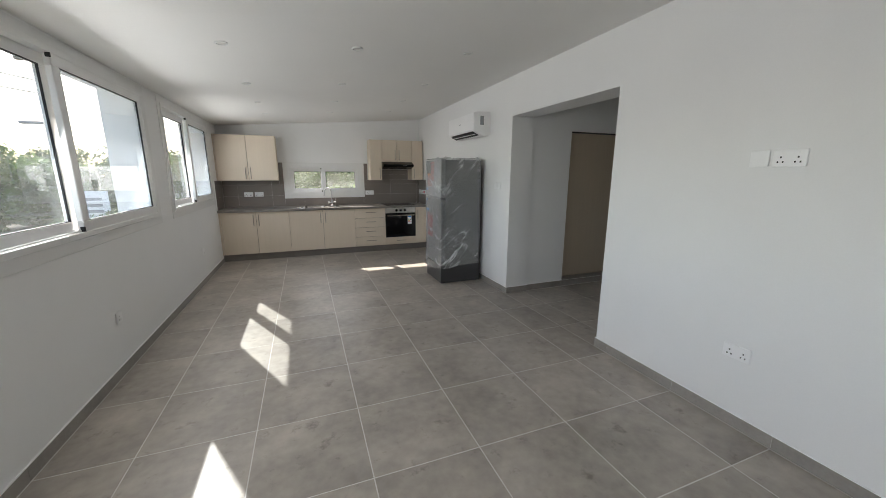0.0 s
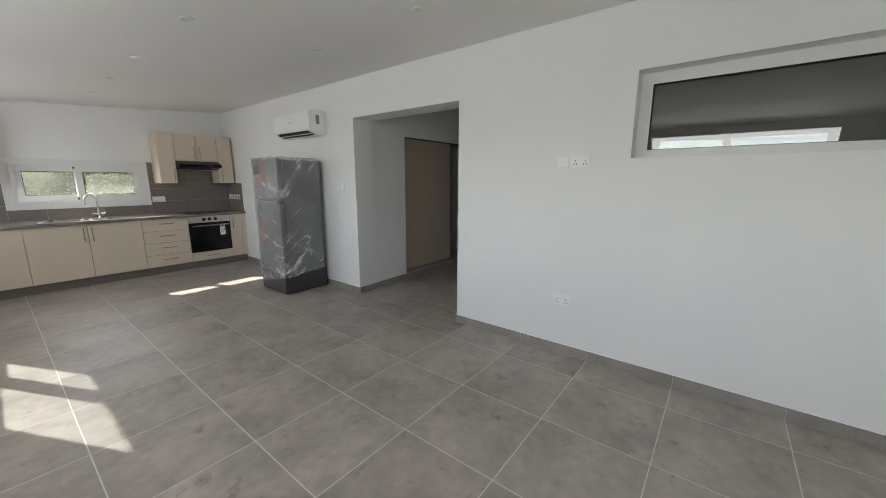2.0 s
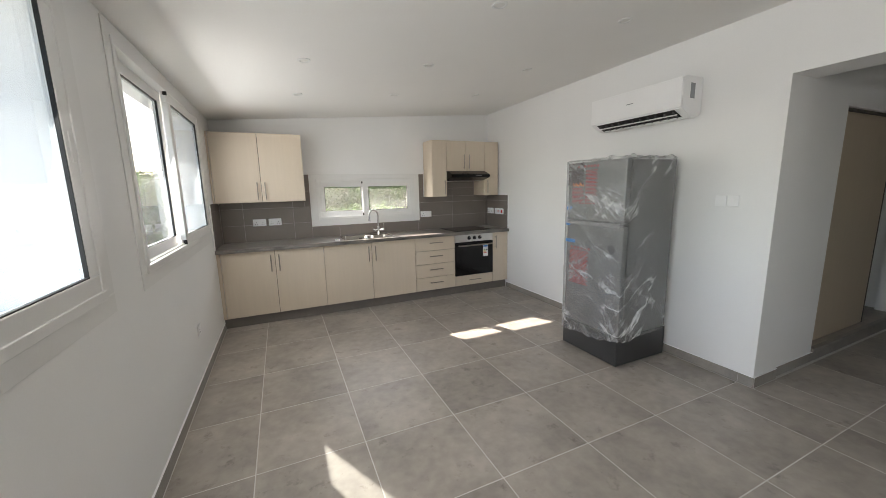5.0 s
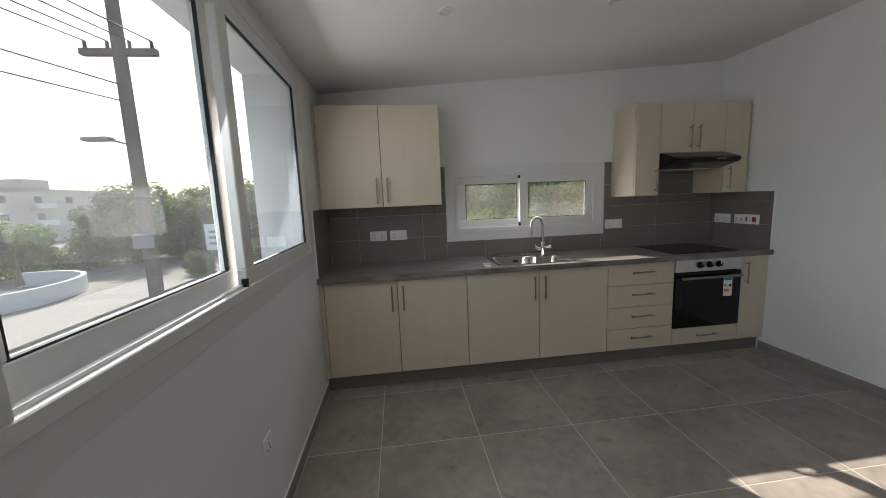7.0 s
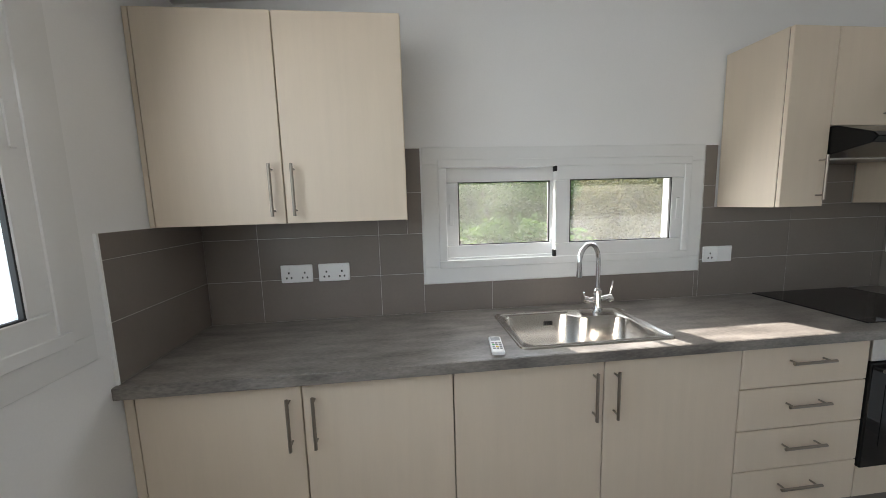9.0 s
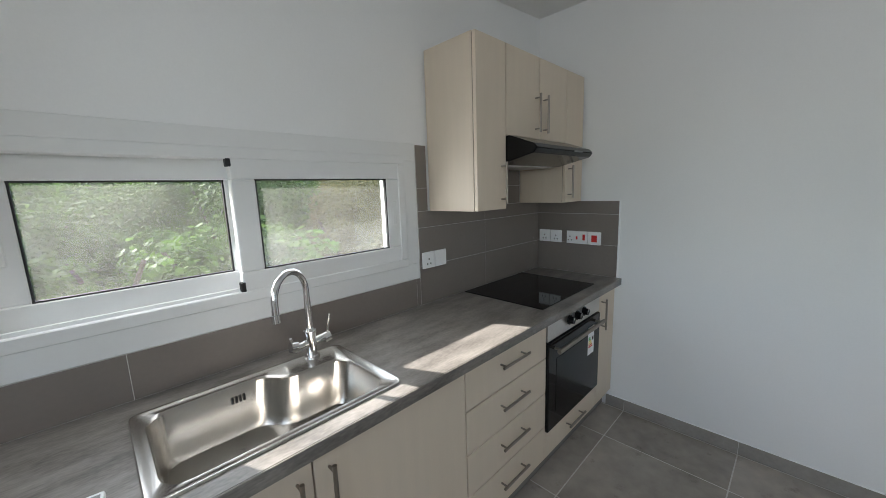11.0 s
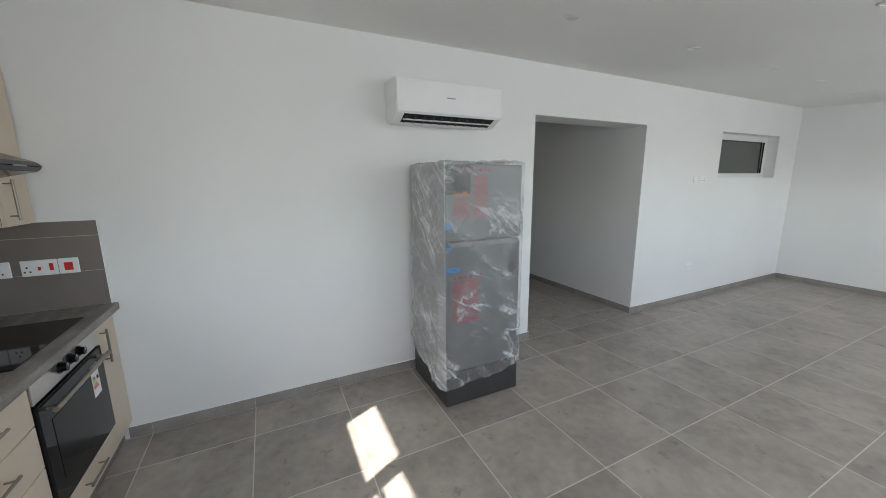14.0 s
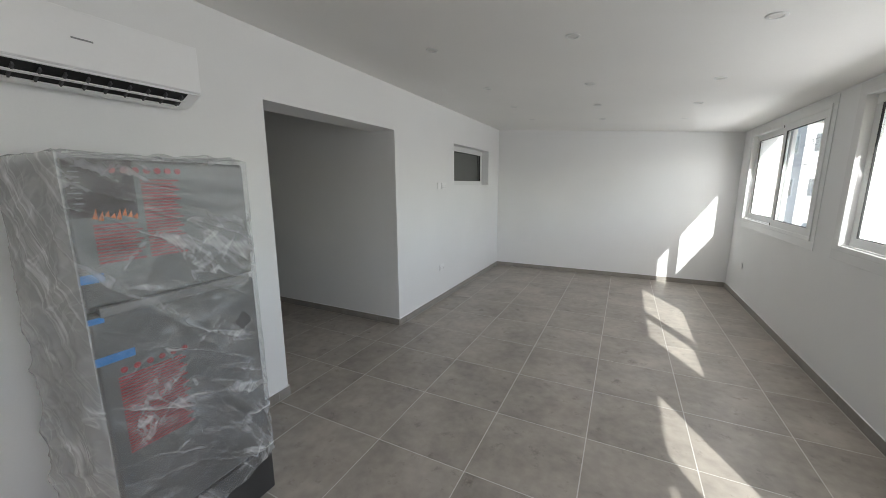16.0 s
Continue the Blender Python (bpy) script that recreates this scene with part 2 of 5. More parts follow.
def cyl(p, q, r, r2=None, n=16, cap=True):
    p, q = Vector(p), Vector(q)
    bm = bmesh.new()
    bmesh.ops.create_cone(bm, cap_ends=cap, segments=n, radius1=r, radius2=r if r2 is None else r2, depth=(q - p).length)
    turn = (q - p).to_track_quat("Z", "Y").to_matrix().to_4x4()
    bmesh.ops.transform(bm, matrix=Matrix.Translation((p + q) / 2) @ turn, verts=bm.verts)
    return bm


def join(*bms):
    out = bmesh.new()
    for b in bms:
        me = bpy.data.meshes.new("t")
        b.to_mesh(me)
        out.from_mesh(me)
        bpy.data.meshes.remove(me)
        b.free()
    return out


def tube(points, r, n=12):
    bm = bmesh.new()
    pts = [Vector(p) for p in points]
    rings = []
    up = None
    for i, p in enumerate(pts):
        d = (pts[min(i + 1, len(pts) - 1)] - pts[max(i - 1, 0)]).normalized()
        if up is None:
            up = d.orthogonal().normalized()
        up = (up - d * up.dot(d)).normalized()
        side = d.cross(up)
        rings.append([bm.verts.new(p + r * (math.cos(a) * up + math.sin(a) * side)) for a in [2 * math.pi * k / n for k in range(n)]])
    for a, b in zip(rings, rings[1:]):
        for k in range(n):
            bm.faces.new((a[k], a[(k + 1) % n], b[(k + 1) % n], b[k]))
    bm.faces.new(rings[0][::-1])
    bm.faces.new(rings[-1])
    return bm


def slab(us, vs, holes, w0, w1, put):
    """A flat slab with rectangular holes. us, vs: its extents; holes: (u0, u1, v0, v1); put: (u, v, w) to a place."""
    ub = sorted({*us, *[h[0] for h in holes], *[h[1] for h in holes]})
    vb = sorted({*vs, *[h[2] for h in holes], *[h[3] for h in holes]})
    def solid(i, j):
        if not (0 <= i < len(ub) - 1 and 0 <= j < len(vb) - 1):
            return False
        u, v = (ub[i] + ub[i + 1]) / 2, (vb[j] + vb[j + 1]) / 2
        return not any(h[0] < u < h[1] and h[2] < v < h[3] for h in holes)
    bm = bmesh.new()
    def quad(*c):
        bm.faces.new([bm.verts.new(put(*p)) for p in c])
    for i in range(len(ub) - 1):
        for j in range(len(vb) - 1):
            if not solid(i, j):
                continue
            a, b, c, d = ub[i], ub[i + 1], vb[j], vb[j + 1]
            quad((a, c, w0), (b, c, w0), (b, d, w0), (a, d, w0))
            quad((a, c, w1), (a, d, w1), (b, d, w1), (b, c, w1))
            if not solid(i - 1, j):
                quad((a, c, w0), (a, d, w0), (a, d, w1), (a, c, w1))
            if not solid(i + 1, j):
                quad((b, c, w0), (b, c, w1), (b, d, w1), (b, d, w0))
            if not solid(i, j - 1):
                quad((a, c, w0), (a, c, w1), (b, c, w1), (b, c, w0))
            if not solid(i, j + 1):
                quad((a, d, w0), (b, d, w0), (b, d, w1), (a, d, w1))
    bmesh.ops.remove_doubles(bm, verts=bm.verts, dist=1e-5)
    bmesh.ops.recalc_face_normals(bm, faces=bm.faces)
    return bm


def mesh_of(name, bm, mat, smooth=False):
    me = bpy.data.meshes.new(name)
    bm.to_mesh(me)
    bm.free()
    me.materials.append(mat)
    if smooth:
        for p in me.polygons:
            p.use_smooth = True
        me.set_sharp_from_angle(angle=radians(40))
    return me


def part(name, bm, mat, parent=None, label="", smooth=False):
    ob = new(name, mesh_of(name, bm, mat, smooth))
    if parent is not None:
        ob.parent = parent
        if parent.type == "EMPTY":
            ob.matrix_parent_inverse = parent.matrix_basis.inverted()
    if label:
        tagged(ob, label)
    return ob


def thing(name, x, y, z, label, category, group="", kind=""):
    e = new(name)
    e.location = (x, y, z)
    e.empty_display_size = 0.1
    return tagged(e, label, category, group, kind)


def structure(name, bm, mat, label, category):
    return tagged(part(name, bm, mat), label, category, kind="structure")


def px(u, v, w):
    return Vector((w, u, v))


def py(u, v, w):
    return Vector((u, w, v))


def pz(u, v, w):
    return Vector((u, v, w))


# ---------------------------------------------------------------- plan
W, E, S, N = -1.258, 2.440, -1.187, 7.585
WO, EO = -1.570, 2.745
NO = 7.78
OP0, OP1, OPZ = 2.335, 3.885, 2.16
WINDOWS = ((-0.785, 1.340), (1.790, 4.429), (4.925, 6.881))
WZ0, WZ1 = 1.080, 2.245
ZW, ZE = 2.32, 2.60
CORR_N, CORR_S, CORR_END, FAR = 3.90, 2.335, 6.15, 9.05
HY0, HY1, HZ0, HZ1 = -0.615, 0.845, 1.59, 2.165

structure("wall_west", slab((S - 0.3, NO), (-3.6, 2.95), [(a, b, WZ0, WZ1) for a, b in WINDOWS], WO, W, px), M_WALL, "white painted outer wall with three window openings", "wall")
structure("wall_north", slab((W, EO + 7), (-3.6, 2.95), [(-0.147, 1.194, 1.116, 1.652)], N, NO, py), M_WALL, "white painted kitchen wall with a low window opening", "wall")
structure("wall_east", slab((S, N), (-0.2, 2.95), [(OP0, OP1, -0.001, OPZ), (HY0, HY1, HZ0, HZ1)], E, EO, px), M_WALL, "white painted inner wall with a wide opening", "wall")
structure("wall_south", slab((W, EO + 7), (-3.6, 2.95), [], S - 0.3, S, py), M_WALL, "plain white painted end wall", "wall")


def sloped(x0, x1, y0, y1, za, zb, t):
    bm = bx(x0, x1, y0, y1, 0, t)
    for v in bm.verts:
        v.co.z += za + (zb - za) * (v.co.x - x0) / (x1 - x0)
    return bm


structure("ceiling", sloped(W, E, S, N, ZW, ZE, 0.12), M_CEIL, "white sloping ceiling with recessed spotlights", "ceiling")
structure("roof", bx(WO, FAR + 0.5, S - 0.3, NO, 2.95, 3.1), M_OUT, "flat concrete roof slab", "roof")

# corridor and the dark room behind it
structure("wall_corridor_south", bx(EO, CORR_END + 0.1, CORR_S - 0.15, CORR_S, -0.1, 2.95), M_WALL, "white corridor wall in shade", "wall")
structure("wall_corridor_north", slab((EO, CORR_END), (-0.1, 2.95), [(3.32, 5.12, 0.1, 2.03)], CORR_N, CORR_N + 0.16, py), M_WALL, "white corridor wall with a wardrobe opening", "wall")
structure("wall_wardrobe_back", bx(EO, CORR_END - 0.12, 4.65, 4.75, -0.1, 2.95), M_RECESS_SHADE, "wardrobe back wall coloured dark for the recess shade", "wall")
structure("wall_wardrobe_side", bx(5.20, 5.30, CORR_N + 0.16, 4.65, -0.1, 2.95), M_WALL, "plain white wardrobe side wall", "wall")
structure("wall_corridor_end", bx(CORR_END - 0.12, CORR_END, CORR_N + 0.16, 4.75, -0.1, 2.95), M_WALL, "short white return wall", "wall")
structure("wall_far", bx(FAR, FAR + 0.15, S, N, -0.1, 2.95), M_WALL, "white wall of the unlit hall", "wall")
structure("wall_far_north", bx(CORR_END - 0.12, FAR, 4.75, 4.9, -0.1, 2.95), M_WALL, "white side wall of the unlit hall", "wall")
structure("wall_far_south", bx(CORR_END + 0.1, FAR, 0.9, 1.05, -0.1, 2.95), M_WALL, "white side wall of the unlit hall", "wall")
structure("wall_far_return", bx(CORR_END, CORR_END + 0.1, 1.05, CORR_S - 0.15, -0.1, 2.95), M_WALL, "white return wall of the unlit hall", "wall")
structure("beam", bx(CORR_END, CORR_END + 0.25, CORR_S, 4.75, 2.25, 2.95), M_WALL, "white plastered ceiling beam", "beam")
structure("ceiling_corridor", bx(EO, FAR, S, N, 2.68, 2.95), M_CEIL, "white flat corridor ceiling", "ceiling")
structure("trim", bx(CORR_END - 0.05, CORR_END, CORR_S, CORR_N, 2.60, 2.66, 0.008), M_ALU, "white ceiling moulding on the beam", "moulding")
structure("wall_side_room", bx(4.2, 4.3, S, CORR_S - 0.15, -0.1, 2.95), M_WALL, "plain wall of the room behind the inner window", "wall")

# ---------------------------------------------------------------- windows
def sliding_window(name, label, span, zspan, put, depth0, sgn, split, swap=False):
    """Two sliding sashes in a frame. put maps (u, v, w); w grows outwards from the inner wall face."""
    u0, u1 = span
    v0, v1 = zspan
    def ring(a, b, c, d, t, w0, w1, bev=0.003, bottom=None):
        bt = t if bottom is None else bottom
        parts = []
        for r in ((a, b, c, c + bt), (a, b, d - t, d), (a, a + t, c + bt, d - t), (b - t, b, c + bt, d - t)):
            q = bx(r[0], r[1], r[2], r[3], w0, w1, bev, 1)
            parts.append(q)
        g = join(*parts)
        for v in g.verts:
            v.co = put(*v.co)
        bmesh.ops.recalc_face_normals(g, faces=g.faces)
        return g
    def block(a, b, c, d, w0, w1, bev=0.0):
        g = bx(a, b, c, d, w0, w1, bev, 1)
        for v in g.verts:
            v.co = put(*v.co)
        bmesh.ops.recalc_face_normals(g, faces=g.faces)
        return g
    e = thing(name, *put((u0 + u1) / 2, v0, 0), label, "window", kind="structure")
    part("casing", ring(u0 - 0.075, u1 + 0.075, v0 - 0.075, min(v1 + 0.06, CAP.get(name, 9)), 0.082, -0.006, 0.0, 0.002), M_ALU, e)
    part("window_frame", ring(u0, u1, v0, v1, 0.04, -0.014, 0.085, 0.003), M_ALU, e)
    s = split
    inner = (s - 0.035, u1 - 0.03)
    outer = (u0 + 0.03, s + 0.035)
    for nm, (a, b), w0, w1 in (("inner_sash", inner, -0.010, 0.026), ("outer_sash", outer, 0.046, 0.082)):
        t = 0.078
        sash = part(nm, ring(a, b, v0 + 0.03, v1 - 0.03, t, w0, w1, 0.004), M_ALU, e)
        gl = part("pane", block(a + t - 0.004, b - t + 0.004, v0 + 0.03 + t - 0.004, v1 - 0.03 - t + 0.004, (w0 + w1) / 2 - 0.003, (w0 + w1) / 2 + 0.003), M_GLASS_K if name == "window_4" else M_GLASS, sash)
        gl.visible_shadow = name != "window_4"
        part("gasket", ring(a + t - 0.002, b - t + 0.002, v0 + 0.03 + t - 0.002, v1 - 0.03 - t + 0.002, 0.006, w0 + 0.003, (w0 + w1) / 2 - 0.002, 0.0), M_BLACK, sash)
        hu = b - 0.04 if nm == "inner_sash" else a + 0.04
        part("latch", block(hu - 0.010, hu + 0.010, (v0 + v1) / 2 - 0.055, (v0 + v1) / 2 + 0.055, w0 - 0.003, w0 + 0.002, 0.002), M_ALU, sash)
    part("brush_end", block(s - 0.044, s - 0.028, v0 + 0.035, v0 + 0.072, -0.0125, 0.01, 0.002), M_BLACK, e)
    part("brush_end", block(s - 0.044, s - 0.028, v1 - 0.065, v1 - 0.035, -0.0125, 0.01, 0.002), M_BLACK, e)
    part("track", block(u0 + 0.04, s - 0.03, v0 + 0.039, v0 + 0.05, 0.005, 0.02), M_ALU, e)
    return e


CAP = {"window_1": 2.305, "window_2": 2.305, "window_3": 2.305}


def west(u, v, w):
    return Vector((W - w, u, v))


def north(u, v, w):
    return Vector((u, N + w, v))


for k, (a, b) in enumerate(WINDOWS):
    sliding_window("window_%d" % (k + 1), "white aluminium sliding window with two clear panes", (a, b), (WZ0, WZ1), west, 0, -1, (0.362, 3.139, 5.867)[k])
sliding_window("window_4", "low white aluminium sliding window above the sink", (-0.147, 1.194), (1.116, 1.652), north, 0, 1, 0.4855)

# fixed window in the inner wall
hatch = thing("window_5", E, 0.1, HZ0, "white framed inner window with dark reflective glass", "window", kind="structure")
part("window_frame", slab((HY0, HY1), (HZ0, HZ1), [(HY0 + 0.075, HY1 - 0.075, HZ0 + 0.06, HZ1 - 0.075)], E + 0.13, E + 0.18, px), M_ALU, hatch)
leaning = bx(E + 0.152, E + 0.158, HY0 + 0.07, HY1 - 0.07, HZ0 + 0.055, HZ1 - 0.07)
for v in leaning.verts:
    if v.co.z > HZ0 + 0.2:
        v.co.x += 0.0045
part("pane", leaning, M_HATCH, hatch)
part("gasket", slab((HY0 + 0.07, HY1 - 0.07), (HZ0 + 0.055, HZ1 - 0.07), [(HY0 + 0.078, HY1 - 0.078, HZ0 + 0.063, HZ1 - 0.078)], E + 0.131, E + 0.15, px), M_BLACK, hatch)


# ---------------------------------------------------------------- spotlights
def spotlight():
    e = thing("recessed_spotlight", 0, 0, 0, "round white recessed ceiling spotlight, switched off", "spotlight", "ceiling spotlights")
    bm = bmesh.new()
    prof = ((0.044, 0.0), (0.044, -0.004), (0.038, -0.007), (0.031, -0.006), (0.029, 0.004), (0.027, 0.012))
    n = 28
    rings = [[bm.verts.new((r * math.cos(2 * math.pi * k / n), r * math.sin(2 * math.pi * k / n), z)) for k in range(n)] for r, z in prof]
    for a, b in zip(rings, rings[1:]):
        for k in range(n):
            bm.faces.new((a[k], a[(k + 1) % n], b[(k + 1) % n], b[k]))
    bmesh.ops.recalc_face_normals(bm, faces=bm.faces)
    part("trim_ring", bm, M_ALU, e, smooth=True)
    part("lamp_glass", cyl((0, 0, 0.0), (0, 0, -0.003), 0.0285, n=24), M_LENS, e)
    return e


first = spotlight()
slope = math.degrees(math.atan2(ZE - ZW, E - W))
for i, x in enumerate((-0.35, 0.585, 1.535)):
    for j, y in enumerate((0.08, 1.05, 2.02, 3.18, 4.40, 5.42, 6.37)):
        m = pose(x, y, ZW + (ZE - ZW) * (x - W) / (E - W), 0, -slope, 0)
        if i == j == 0:
            first.matrix_basis = m
        else:
            copy_thing(first, m)


# ---------------------------------------------------------------- kitchen units
def bar_handle(parent, p, q, out):
    """A bar on two posts, from p to q, standing off by the vector out."""
    p, q, out = Vector(p), Vector(q), Vector(out)
    d = (q - p).normalized()
    a, b = p + d * 0.02, q - d * 0.02
    return part("handle", join(cyl(p + out, q + out, 0.006, n=12), cyl(a, a + out, 0.004, n=8), cyl(b, b + out, 0.004, n=8)), M_NICKEL, parent, "brushed nickel bar handle", smooth=True)


FY = 7.02
KICK, CTOP = 0.120, 0.850
YO = Vector((0, -0.032, 0))


def base_cabinet(x0, x1, label, doors, top=CTOP):
    e = thing("base_cabinet", (x0 + x1) / 2, 7.3, 0, label, "cabinet", "kitchen base units")
    part("body", bx(x0 + 0.001, x1 - 0.001, FY + 0.022, 7.57, KICK, top), M_CREAM_IN, e)
    part("joint_backing", bx(x0 + 0.002, x1 - 0.002, FY + 0.0195, FY + 0.0215, KICK + 0.002, CTOP - 0.002), M_GAP, e)
    part("kickboard", bx(x0, x1, 7.075, 7.09, 0.0, KICK), M_KICK, e)
    for a, b, c, d, hand in doors:
        f = part("drawer_front" if hand == "h" else "door", bx(a + 0.0024, b - 0.0024, FY, FY + 0.019, c + 0.0024, d - 0.0024, 0.0015, 1), M_CREAM, e)
        if hand == "h":
            m = (a + b) / 2
            z = d - (d - c) * 0.40 if d - c > 0.1 else (c + d) / 2
            bar_handle(f, (m - 0.095, FY, z), (m + 0.095, FY, z), YO)
        elif hand == "l":
            bar_handle(f, (a + 0.042, FY, d - 0.235), (a + 0.042, FY, d - 0.045), YO)
        elif hand == "r":
            bar_handle(f, (b - 0.042, FY, d - 0.235), (b - 0.042, FY, d - 0.045), YO)
    return e


X = (-1.222, -0.693, -0.166, 0.408, 0.983, 1.566, 2.178, 2.375)
base_cabinet(X[0], X[2], "cream laminate base unit with two doors", [(X[0], X[1], KICK, CTOP, "r"), (X[1], X[2], KICK, CTOP, "l")])
base_cabinet(X[2], X[4], "cream laminate sink unit with two doors", [(X[2], X[3], KICK, CTOP, "r"), (X[3], X[4], KICK, CTOP, "l")], 0.66)
dz = (CTOP - KICK) / 4
base_cabinet(X[4], X[5], "cream laminate unit with four drawers", [(X[4], X[5], KICK + dz * k, KICK + dz * (k + 1), "h") for k in range(4)])
base_cabinet(X[6], X[7], "narrow cream laminate base unit beside the oven", [(X[6], X[7], KICK, CTOP, "l")])
fl = thing("filler_panel", -1.27, 7.05, 0, "narrow cream laminate filler strip against the wall", "panel")
part("panel", bx(W + 0.002, X[0] - 0.003, FY + 0.004, FY + 0.022, KICK, CTOP, 0.001, 1), M_CREAM, fl)
part("kickboard", bx(W + 0.002, X[0], 7.075, 7.09, 0, KICK), M_KICK, fl)
fr = thing("filler_panel", 2.41, 7.05, 0, "narrow cream laminate filler strip against the wall", "panel")
part("panel", bx(X[7] + 0.002, E - 0.002, FY + 0.004, FY + 0.022, KICK, CTOP, 0.001, 1), M_CREAM, fr)
part("kickboard", bx(X[7], E - 0.002, 7.075, 7.09, 0, KICK), M_KICK, fr)

# oven housing: cream front below, oven above
oc = thing("oven_housing", (X[5] + X[6]) / 2, 7.3, 0, "cream laminate oven housing with a bottom drawer", "cabinet", "kitchen base units")
OZ0 = 0.265
part("body", bx(X[5] + 0.001, X[6] - 0.001, FY + 0.03, 7.57, KICK, OZ0 - 0.004), M_CREAM_IN, oc)
part("kickboard", bx(X[5], X[6], 7.075, 7.09, 0, KICK), M_KICK, oc)
od = part("drawer_front", bx(X[5] + 0.002, X[6] - 0.002, FY, FY + 0.019, KICK + 0.002, OZ0 - 0.003, 0.0015, 1), M_CREAM, oc)
bar_handle(od, ((X[5] + X[6]) / 2 - 0.095, FY, 0.20), ((X[5] + X[6]) / 2 + 0.095, FY, 0.20), YO)

ov = thing("oven", (X[5] + X[6]) / 2, 7.3, OZ0, "built-in black glass oven with a steel control panel", "oven")
a, b = X[5] + 0.004, X[6] - 0.004
part("body", bx(a + 0.01, b - 0.01, FY + 0.02, 7.55, OZ0, CTOP - 0.003), M_DARK, ov)
cp = part("control_panel", bx(a, b, FY - 0.006, FY + 0.019, 0.745, CTOP - 0.003, 0.002, 1), M_STEEL, ov)
od2 = part("oven_door", bx(a, b, FY - 0.012, FY + 0.019, OZ0 + 0.002, 0.738, 0.004, 2), M_BGLASS, ov, "black glass oven door")
part("door_window", bx(a + 0.075, b - 0.075, FY - 0.0135, FY - 0.0118, 0.36, 0.64, 0.0005, 1), M_DARK, od2)
part("handle", join(cyl((a + 0.03, FY - 0.05, 0.70), (b - 0.03, FY - 0.05, 0.70), 0.011, n=14), cyl((a + 0.06, FY - 0.012, 0.70), (a + 0.06, FY - 0.05, 0.70), 0.007), cyl((b - 0.06, FY - 0.012, 0.70), (b - 0.06, FY - 0.05, 0.70), 0.007)), M_NICKEL, od2, "steel oven door handle", smooth=True)
for k in range(3):
    kx = (a + b) / 2 + (k - 1) * 0.085
    kn = part("knob", join(cyl((kx, FY - 0.006, 0.80), (kx, FY - 0.012, 0.80), 0.026, n=24), cyl((kx, FY - 0.012, 0.80), (kx, FY - 0.034, 0.80), 0.020, 0.017, n=24)), M_DARK, ov, "black round control knob", smooth=True)
    part("pointer", bx(kx - 0.0015, kx + 0.0015, FY - 0.0352, FY - 0.0342, 0.803, 0.817), M_PLASTIC, kn)
st = part("energy_label", bx(b - 0.165, b - 0.085, FY - 0.0148, FY - 0.0136, 0.52, 0.685), M_PLASTIC, od2, "white paper energy label")
for k, (mm, wd) in enumerate(((M_GREEN, 0.022), (M_GREEN, 0.028), (M_YELLOW, 0.034), (M_YELLOW, 0.040), (M_ORANGE, 0.046), (M_REDSW, 0.052))):
    part("label_bar", bx(b - 0.158, b - 0.158 + wd, FY - 0.0156, FY - 0.0147, 0.618 - k * 0.011, 0.625 - k * 0.011), mm, st)
part("label_bar", bx(b - 0.160, b - 0.09, FY - 0.0156, FY - 0.0147, 0.655, 0.678), M_BLUE, st)
part("label_bar", bx(b - 0.115, b - 0.093, FY - 0.0156, FY - 0.0147, 0.60, 0.62), M_BLACK, st)

# worktop with the sink cut-out
TOP = 0.893
SX0, SX1, SY0, SY1 = 0.094, 0.727, 7.046, 7.470
wt = thing("worktop", 0.6, 7.28, CTOP + 0.002, "grey-brown stone-look laminate kitchen worktop", "worktop")
part("top", slab((W + 0.002, E - 0.002), (6.990, 7.580), [(SX0 + 0.03, SX1 - 0.03, SY0 + 0.03, SY1 - 0.03)], CTOP + 0.002, TOP, pz), M_TOP, wt)
part("front_edge", bx(W + 0.002, E - 0.002, 6.984, 6.990, CTOP + 0.002, TOP - 0.0005, 0.002, 2), M_TOP, wt)


def outline(x0, x1, y0, y1, r, notch, n=6):
    """A rounded rectangle whose back edge steps forward by notch near its right end."""
    cs = [(x0, y0), (x1, y0), (x1, y1 - notch), (x1 - 0.19, y1 - notch), (x1 - 0.25, y1), (x0, y1)] if notch else [(x0, y0), (x1, y0), (x1, y1), (x0, y1)]
    pts = []
    for i, c in enumerate(cs):
        c, p, q = Vector(c), Vector(cs[i - 1]), Vector(cs[(i + 1) % len(cs)])
        rr = min(r, (p - c).length * 0.45, (q - c).length * 0.45)
        a, b = c + (p - c).normalized() * rr, c + (q - c).normalized() * rr
        for k in range(n + 1):
            t = k / n
            pts.append(a * (1 - t) ** 2 + c * 2 * t * (1 - t) + b * t * t)
    return pts


def loops(bm, rings, cap=True):
    vs = [[bm.verts.new((p.x, p.y, z)) for p in pts] for pts, z in rings]
    n = len(vs[0])
    for a, b in zip(vs, vs[1:]):
        for k in range(n):
            bm.faces.new((a[k], a[(k + 1) % n], b[(k + 1) % n], b[k]))
    if cap:
        bm.faces.new(vs[-1])
    return bm


